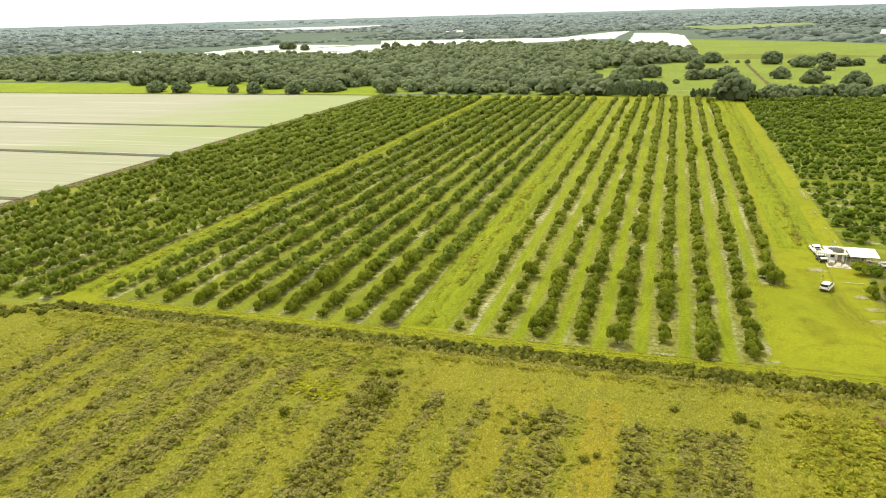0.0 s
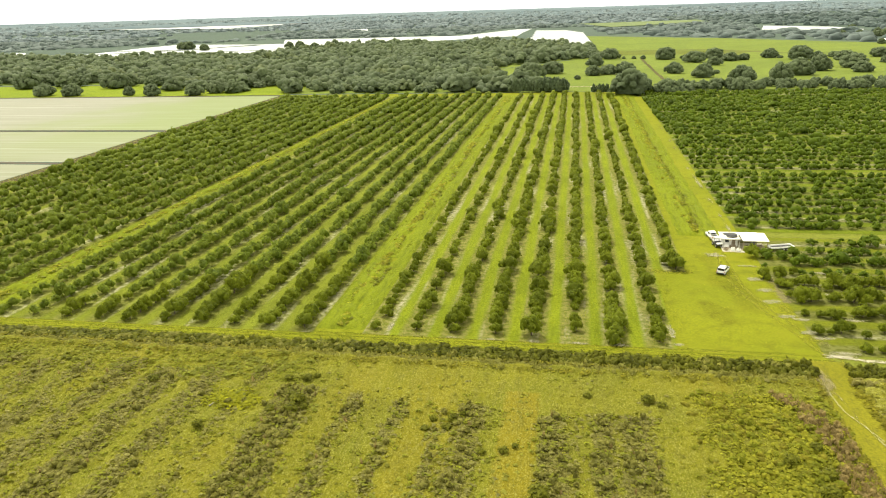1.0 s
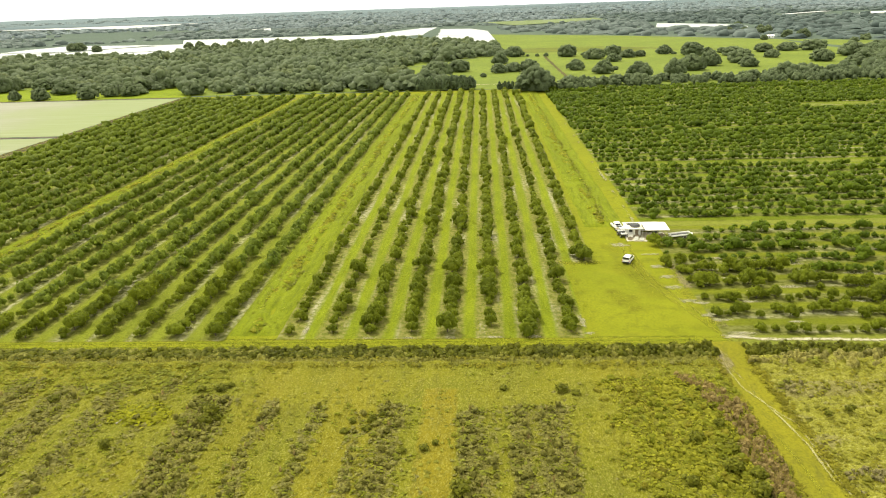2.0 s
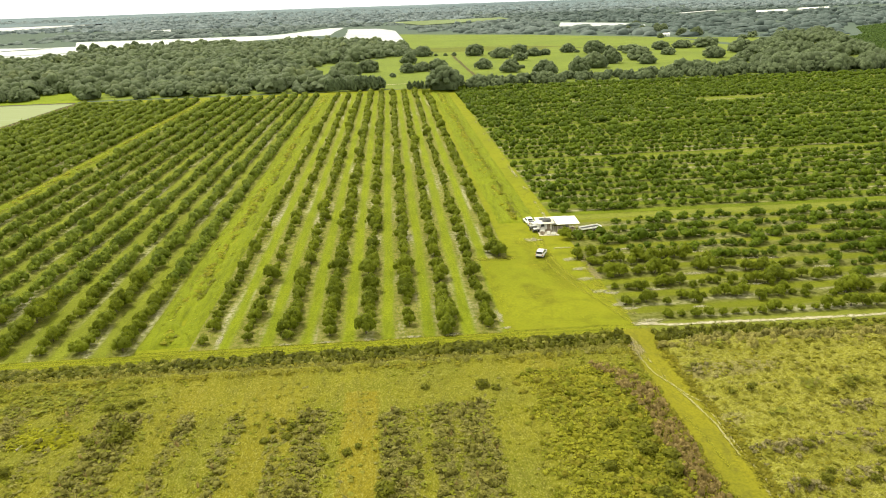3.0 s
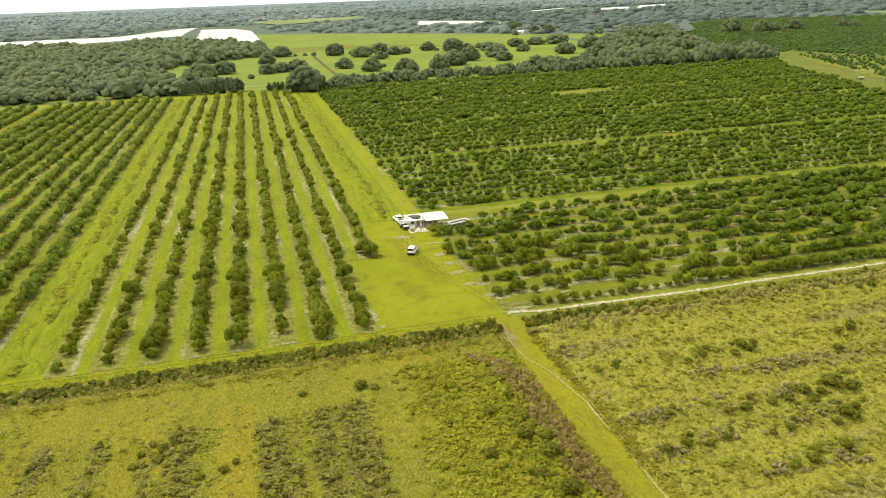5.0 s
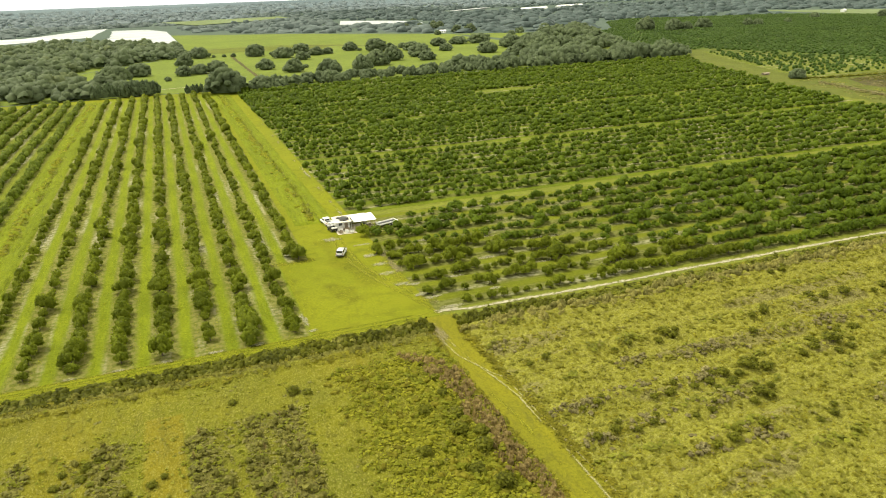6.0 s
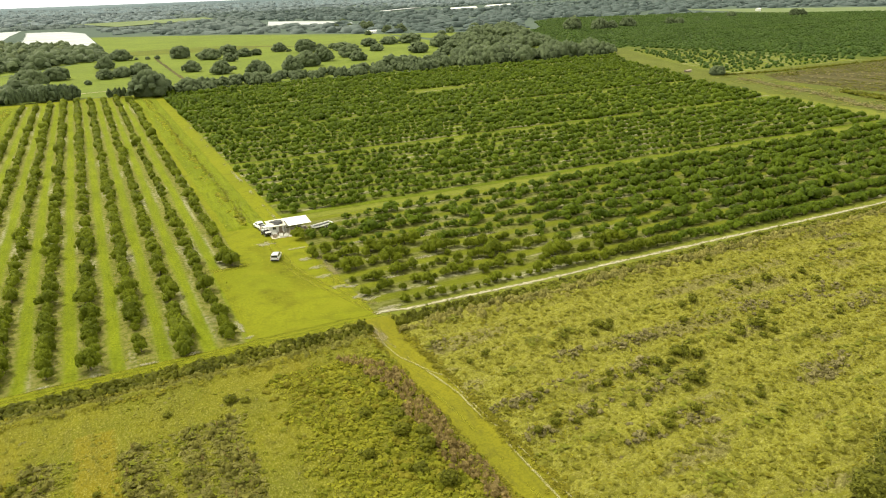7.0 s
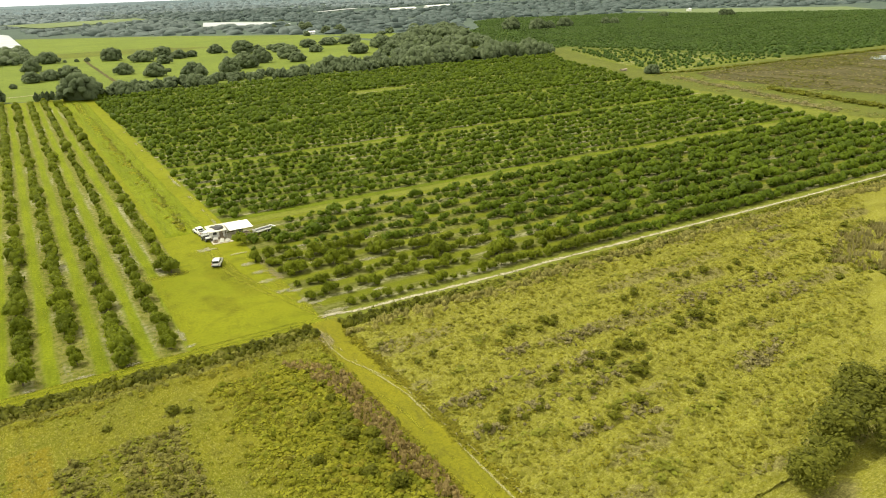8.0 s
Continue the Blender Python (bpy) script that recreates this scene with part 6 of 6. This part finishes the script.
def suv(x, y, turn):
    """A silver-white sport utility car; its front points along +y before it is turned."""
    car = new("parked_car")
    body = part("body", hull([(-2.3, 0.35), (-2.35, 0.95), (-2.2, 1.05), (1.05, 1.08), (2.2, 0.92), (2.35, 0.7), (2.3, 0.35)], 0.95, lambda z: 1 - 0.05 * max(0, z - 0.6)), SILVER, car, "silver-white painted body")
    part("cabin", hull([(-2.18, 1.02), (-1.95, 1.68), (-1.6, 1.76), (0.0, 1.76), (0.35, 1.66), (1.15, 1.04)], 0.9, lambda z: 1 - 0.26 * max(0, z - 1.0)), SILVER, car)
    part("rear_window", box(-0.74, 0.74, -2.2, -2.02, 1.1, 1.62, 0.02), GLASS, car, "dark tinted glass")
    part("windscreen", hull([(0.32, 1.66), (1.08, 1.10), (1.16, 1.10), (0.42, 1.68)], 0.72, lambda z: 1.0), GLASS, car, "dark tinted glass")
    for s in (-1, 1):
        for y0, y1 in ((-1.85, -1.0), (-0.9, 0.0), (0.06, 0.7)):
            part("side_window", box(s * 0.86 - 0.06, s * 0.86 + 0.06, y0, y1, 1.1, 1.58, 0.015), GLASS, car, "dark tinted glass")
        part("tail_light", box(s * 0.8 - 0.1, s * 0.8 + 0.1, -2.38, -2.28, 0.8, 1.05, 0.02), RED, car, "red tail light")
        part("headlight", box(s * 0.68 - 0.18, s * 0.68 + 0.18, 2.22, 2.34, 0.68, 0.86, 0.02), STEEL, car)
        part("mirror", box(s * 1.02 - 0.09, s * 1.02 + 0.09, 0.72, 0.86, 1.05, 1.22, 0.03), DARK, car)
        for yy in (-1.4, 1.45):
            wheel(car, s * 0.82, yy)
    part("lower_trim", box(-0.97, 0.97, -2.0, 2.0, 0.3, 0.46, 0.03), DARK, car, "dark lower trim")
    part("number_plate", box(-0.26, 0.26, -2.4, -2.36, 0.68, 0.8, 0.005), PAINT, car)
    part("bumper", box(-0.86, 0.86, -2.44, -2.3, 0.38, 0.62, 0.04), DARK, car)
    part("roof_rail", rod((-0.6, -1.6, 1.8), (-0.6, -0.1, 1.8), 0.025), DARK, car)
    part("roof_rail", rod((0.6, -1.6, 1.8), (0.6, -0.1, 1.8), 0.025), DARK, car)
    car.matrix_basis = pose(x, y, 0.08, 0, 0, turn)
    return tagged(car, "silver-white sport utility car parked on the grass", "car")


def pickup(x, y, turn):
    car = new("pickup_truck")
    part("body", hull([(-2.8, 0.5), (-2.8, 1.0), (1.2, 1.06), (2.55, 0.98), (2.7, 0.8), (2.7, 0.5)], 0.98, lambda z: 1.0), PAINT, car, "white painted body")
    part("cab", hull([(-0.9, 1.0), (-0.75, 1.78), (-0.4, 1.86), (0.7, 1.86), (1.0, 1.74), (1.6, 1.04)], 0.92, lambda z: 1 - 0.2 * max(0, z - 1.0)), PAINT, car)
    part("cargo_bed", box(-0.82, 0.82, -2.7, -0.95, 1.0, 1.09, 0.01), DARK, car, "dark load bed")
    part("windscreen", hull([(0.98, 1.74), (1.52, 1.1), (1.6, 1.1), (1.07, 1.75)], 0.72, lambda z: 1.0), GLASS, car, "dark tinted glass")
    part("rear_window", box(-0.62, 0.62, -0.9, -0.8, 1.25, 1.65, 0.02), GLASS, car, "dark tinted glass")
    for s in (-1, 1):
        part("bed_side", box(s * 0.9 - 0.07, s * 0.9 + 0.07, -2.8, -0.95, 1.0, 1.32, 0.02), PAINT, car)
        part("side_window", box(s * 0.86 - 0.05, s * 0.86 + 0.05, -0.5, 0.9, 1.2, 1.6, 0.015), GLASS, car, "dark tinted glass")
        part("tail_light", box(s * 0.88 - 0.08, s * 0.88 + 0.08, -2.85, -2.78, 0.8, 1.2, 0.01), RED, car, "red tail light")
        for yy in (-1.8, 1.75):
            wheel(car, s * 0.85, yy, 0.4, 0.27)
    part("tailgate", box(-0.84, 0.84, -2.84, -2.76, 0.8, 1.3, 0.02), PAINT, car)
    part("bumper", box(-0.9, 0.9, -2.98, -2.84, 0.5, 0.7, 0.03), STEEL, car)
    car.matrix_basis = pose(x, y, 0.08, 0, 0, turn)
    return tagged(car, "white pickup truck with a dark load bed", "truck")


suv(35.3, 166.6, -24)
pickup(37.3, 193.4, 8)


def utility_cart(x, y, turn):
    cart = new("utility_cart")
    part("chassis", box(-0.7, 0.7, -1.3, 1.3, 0.4, 0.75, 0.06), DARK, cart)
    part("seat", box(-0.6, 0.6, -0.2, 0.25, 0.75, 1.05, 0.06), DARK, cart)
    part("tray", box(-0.68, 0.68, -1.3, -0.35, 0.78, 1.05, 0.03), STEEL, cart)
    part("bonnet", box(-0.6, 0.6, 0.75, 1.3, 0.72, 1.0, 0.08), PAINT, cart, "white front")
    for s in (-1, 1):
        for yy in (-0.85, 0.9):
            wheel(cart, s * 0.62, yy, 0.3, 0.22)
        part("roof_post", rod((s * 0.55, 0.6, 0.9), (s * 0.55, 0.35, 1.85), 0.025), DARK, cart)
        part("roof_post", rod((s * 0.55, -0.3, 0.9), (s * 0.55, -0.3, 1.85), 0.025), DARK, cart)
    part("roof", box(-0.65, 0.65, -0.4, 0.6, 1.85, 1.93, 0.03), PAINT, cart, "white roof")
    cart.matrix_basis = pose(x, y, 0.08, 0, 0, turn) @ Matrix.Scale(1.25, 4)
    return tagged(cart, "small farm utility cart beside the pickup", "cart")


utility_cart(37.5, 186.6, 192)


def shed():
    """A white shed with a flat metal roof over an open front."""
    b = new("farm_shed")
    part("back_wall", box(38.6, 47.4, 190.9, 191.05, 0.1, 2.38), PAINT, b, "off-white metal wall panels")
    part("side_wall", box(38.55, 38.7, 186.6, 190.88, 0.1, 2.38), PAINT, b, "off-white metal wall panels")
    part("front_wall", box(38.72, 42.4, 186.6, 186.74, 0.1, 2.38), PAINT, b, "off-white metal wall panels")
    part("roof", box(38.2, 42.8, 185.0, 191.4, 2.4, 2.5, 0.03), OLD_ROOF, b, "aged cream metal roof")
    part("roof", box(42.82, 47.8, 188.4, 191.4, 2.4, 2.5, 0.03), OLD_ROOF, b, "aged cream metal roof")
    for i in range(8):
        part("roof_rib", box(38.45 + i * 0.58, 38.51 + i * 0.58, 185.02, 191.38, 2.5, 2.55, 0.01), OLD_ROOF, b)
    for i in range(8):
        part("roof_rib", box(43.1 + i * 0.6, 43.16 + i * 0.6, 188.42, 191.38, 2.5, 2.55, 0.01), OLD_ROOF, b)
    part("gutter", box(38.2, 42.8, 184.9, 184.99, 2.36, 2.48, 0.01), STEEL, b)
    w = part("window", box(39.3, 40.2, 186.54, 186.6, 1.2, 2.0, 0.01), GLASS, b, "dark glass window")
    part("sill", box(39.24, 40.26, 186.5, 186.62, 1.12, 1.2, 0.01), STEEL, w)
    d = part("door", box(40.9, 41.8, 186.53, 186.6, 0.12, 2.2, 0.01), WOOD, b)
    part("handle", rod((41.7, 186.5, 1.05), (41.7, 186.5, 1.2), 0.02), DARK, d)
    for x in (38.5, 40.5, 42.5):
        part("post", rod((x, 185.15, 0.1), (x, 185.15, 2.4), 0.05), PAINT, b)
    return tagged(b, "white metal-roofed farm shed with an open porch", "shed")


def carport():
    b = new("carport")
    bm = bmesh.new()
    v = [bm.verts.new(p) for p in ((42.7, 182.4, 2.85), (48.9, 182.4, 2.85), (48.9, 188.3, 3.25), (42.7, 188.3, 3.25))]
    f = bm.faces.new(v)
    g = bmesh.ops.extrude_face_region(bm, geom=[f])
    bmesh.ops.translate(bm, verts=[q for q in g["geom"] if isinstance(q, bmesh.types.BMVert)], vec=(0, 0, 0.07))
    bmesh.ops.recalc_face_normals(bm, faces=bm.faces[:])
    part("roof", bm, ROOFING, b, "sloping white metal roof")
    for i in range(11):
        x = 42.85 + i * 0.585
        part("roof_rib", rod((x, 182.42, 2.93), (x, 188.28, 3.33), 0.025, 6), ROOFING, b)
    for x in (42.95, 45.8, 48.6):
        for y, z in ((182.7, 2.86), (188.1, 3.22)):
            part("post", rod((x, y, 0.1), (x, y, z), 0.06), WOOD, b)
    part("beam", box(42.72, 48.88, 182.62, 182.78, 2.7, 2.86), WOOD, b)
    part("beam", box(42.72, 48.88, 188.02, 188.18, 3.05, 3.22), WOOD, b)
    return tagged(b, "open carport with a sloping white metal roof", "carport")


shed()
carport()
tagged(new("tarpaulin", mesh_of("tarpaulin", *strewn(crown(301, 5, 0, 0.1, 1.0, 0.22, 0.08, 1.0), np.array([[41.0, 188.3, 2.5]]), np.array([2.3]), np.array([0.4])), DARK)), "dark bunched tarpaulin lying on the shed roof", "tarpaulin")
outline("yard_slab", [(38.0, 182.0), (43, 181.6), (48.9, 182.6), (48.9, 189.6), (42.5, 189.8), (38.2, 186.5)], 0.13, CONCRETE, "worn pale concrete and sand yard", "yard")


def flat_trailer(x, y, turn):
    t = new("flat_trailer")
    part("deck", box(-3.0, 3.0, -1.1, 1.1, 0.62, 0.75, 0.02), DARK, t, "dark worn deck")
    for s in (-1, 1):
        part("side_rail", box(-3.0, 3.0, s * 1.1 - 0.06, s * 1.1 + 0.06, 0.68, 1.05, 0.02), PAINT, t, "white side rail")
    for s in (-1, 1):
        part("end_rail", box(s * 3.0 - 0.06, s * 3.0 + 0.06, -1.04, 1.04, 0.68, 1.05, 0.02), PAINT, t, "white end rail")
    part("drawbar", rod((-3.0, 0, 0.65), (-4.1, 0, 0.55), 0.06), STEEL, t)
    for xx in (0.1, 0.95):
        for s in (-1, 1):
            tyre = part("tyre", rod((xx, s * 1.2 - 0.11, 0.36), (xx, s * 1.2 + 0.11, 0.36), 0.36, 18), RUBBER, t)
            part("rim", rod((xx, s * 1.33 - 0.03, 0.36), (xx, s * 1.33, 0.36), 0.2, 12), STEEL, tyre)
    t.matrix_basis = pose(x, y, 0.08, 0, 0, turn)
    return tagged(t, "white-sided flat farm trailer beside the carport", "trailer")


flat_trailer(52.4, 185.0, 18)


def crate(x, y, s, turn, material, label):
    c = new("crate")
    part("base", box(-s, s, -s * 0.8, s * 0.8, 0, 0.1), WOOD, c)
    for k in (-1, 1):
        part("side", box(-s, s, k * s * 0.8 - 0.02, k * s * 0.8 + 0.02, 0.1, s * 1.3), material, c)
        part("side", box(k * s - 0.02, k * s + 0.02, -s * 0.78, s * 0.78, 0.1, s * 1.3), material, c)
    c.matrix_basis = pose(x, y, 0.14, 0, 0, turn)
    return tagged(c, label, "crate", "crates in the yard")


for i, (x, y, s) in enumerate(((39.4, 185.4, 0.6), (41.0, 185.2, 0.55), (39.0, 183.2, 0.5), (40.6, 183.0, 0.55), (44.2, 184.6, 0.6), (47.6, 185.0, 0.65), (41.9, 182.6, 0.45))):
    crate(x, y, s, 25 * i, PAINT if i % 3 == 0 else WOOD, "white farm crate on the concrete yard" if i % 3 == 0 else "wooden farm crate on the concrete yard")


def drum(x, y):
    d = new("water_tank")
    part("shell", rod((0, 0, 0), (0, 0, 1.3), 0.6, 24), DARK, d, "black plastic shell")
    part("lid", rod((0, 0, 1.3), (0, 0, 1.38), 0.22, 16), DARK, d)
    part("band", rod((0, 0, 0.6), (0, 0, 0.66), 0.62, 24), STEEL, d)
    d.matrix_basis = pose(x, y, 0.14)
    return tagged(d, "black plastic water tank under the carport", "tank")


drum(45.8, 185.6)
drum(46.6, 187.0)

# fallen pale log in the fallow field
log = tube([(-1.6, -1.2, 0.15), (-0.6, -0.3, 0.3), (0.4, 0.5, 0.25), (1.4, 1.3, 0.4)], [0.22, 0.2, 0.16, 0.08], 8)
ob = tagged(new("fallen_log", mesh_of("fallen_log", *log, plain_mat("bleached wood", (0.27, 0.25, 0.16), 0.9))), "bleached fallen log lying in rough grass", "log")
ob.matrix_basis = pose(-55.5, 95.4, 0.45, 0, 0, 22) @ Matrix.Scale(0.7, 4)
p = np.column_stack([rng.normal(-53.5, 2.1, 460), rng.normal(96.8, 1.3, 460)])
stuff("yellow_weeds", HERBS, on_west(p), rng.uniform(0.3, 0.6, 460), leaf_mat("yellow flowering weeds", (0.36, 0.36, 0.012), (0.24, 0.25, 0.010), 0.3, 0.5), "bright yellow-green weeds round a log", "weeds")


# ================= distant buildings =================
def farmhouse(x, y, wide, deep, tall, turn, label, cover=ROOFING):
    h = new("farm_building")
    part("wall", box(-wide / 2, wide / 2, -deep / 2, deep / 2, 0, tall, 0.0), PAINT if cover == ROOFING else WOOD, h)
    bm = bmesh.new()
    a = [bm.verts.new(q) for q in ((-wide / 2 - 0.5, -deep / 2 - 0.6, tall), (-wide / 2 - 0.5, 0, tall + deep * 0.2), (-wide / 2 - 0.5, deep / 2 + 0.6, tall))]
    b = [bm.verts.new(q) for q in ((wide / 2 + 0.5, -deep / 2 - 0.6, tall), (wide / 2 + 0.5, 0, tall + deep * 0.2), (wide / 2 + 0.5, deep / 2 + 0.6, tall))]
    for f in ((a[0], a[1], b[1], b[0]), (a[1], a[2], b[2], b[1]), (a[2], a[1], a[0]), (b[0], b[1], b[2]), (a[0], b[0], b[2], a[2])):
        bm.faces.new(f)
    bmesh.ops.recalc_face_normals(bm, faces=bm.faces[:])
    part("roof", bm, cover, h, "white metal roof" if cover == ROOFING else "weathered wooden roof")
    for k in range(3):
        xx = -wide / 2 + wide * (k + 0.7) / 3.4
        part("window", box(xx, xx + wide * 0.1, -deep / 2 - 0.08, -deep / 2 - 0.01, tall * 0.4, tall * 0.75), GLASS, h)
    part("door", box(-wide * 0.04, wide * 0.04, -deep / 2 - 0.06, -deep / 2 - 0.005, 0, tall * 0.7), DARK, h)
    h.matrix_basis = pose(x, y, float(rise(math.hypot(x, y))) + 0.1, 0, 0, turn)
    return tagged(h, label, "building")


farmhouse(424, 1132, 13, 8, 3, -10, "white farmhouse beyond the pasture")
farmhouse(1110, 2160, 150, 16, 5, 20, "long white packing shed on the horizon")
farmhouse(1300, 2240, 130, 16, 5, 20, "long white packing shed on the horizon")
farmhouse(1226, 1090, 14, 8, 4, 30, "small white farm building among distant fields")
farmhouse(1197, 967, 12, 7, 4, 30, "small white farm building among distant fields")
farmhouse(382, 394, 5, 2.2, 1.2, 10, "small low pump house beside a grassy lane", WOOD)
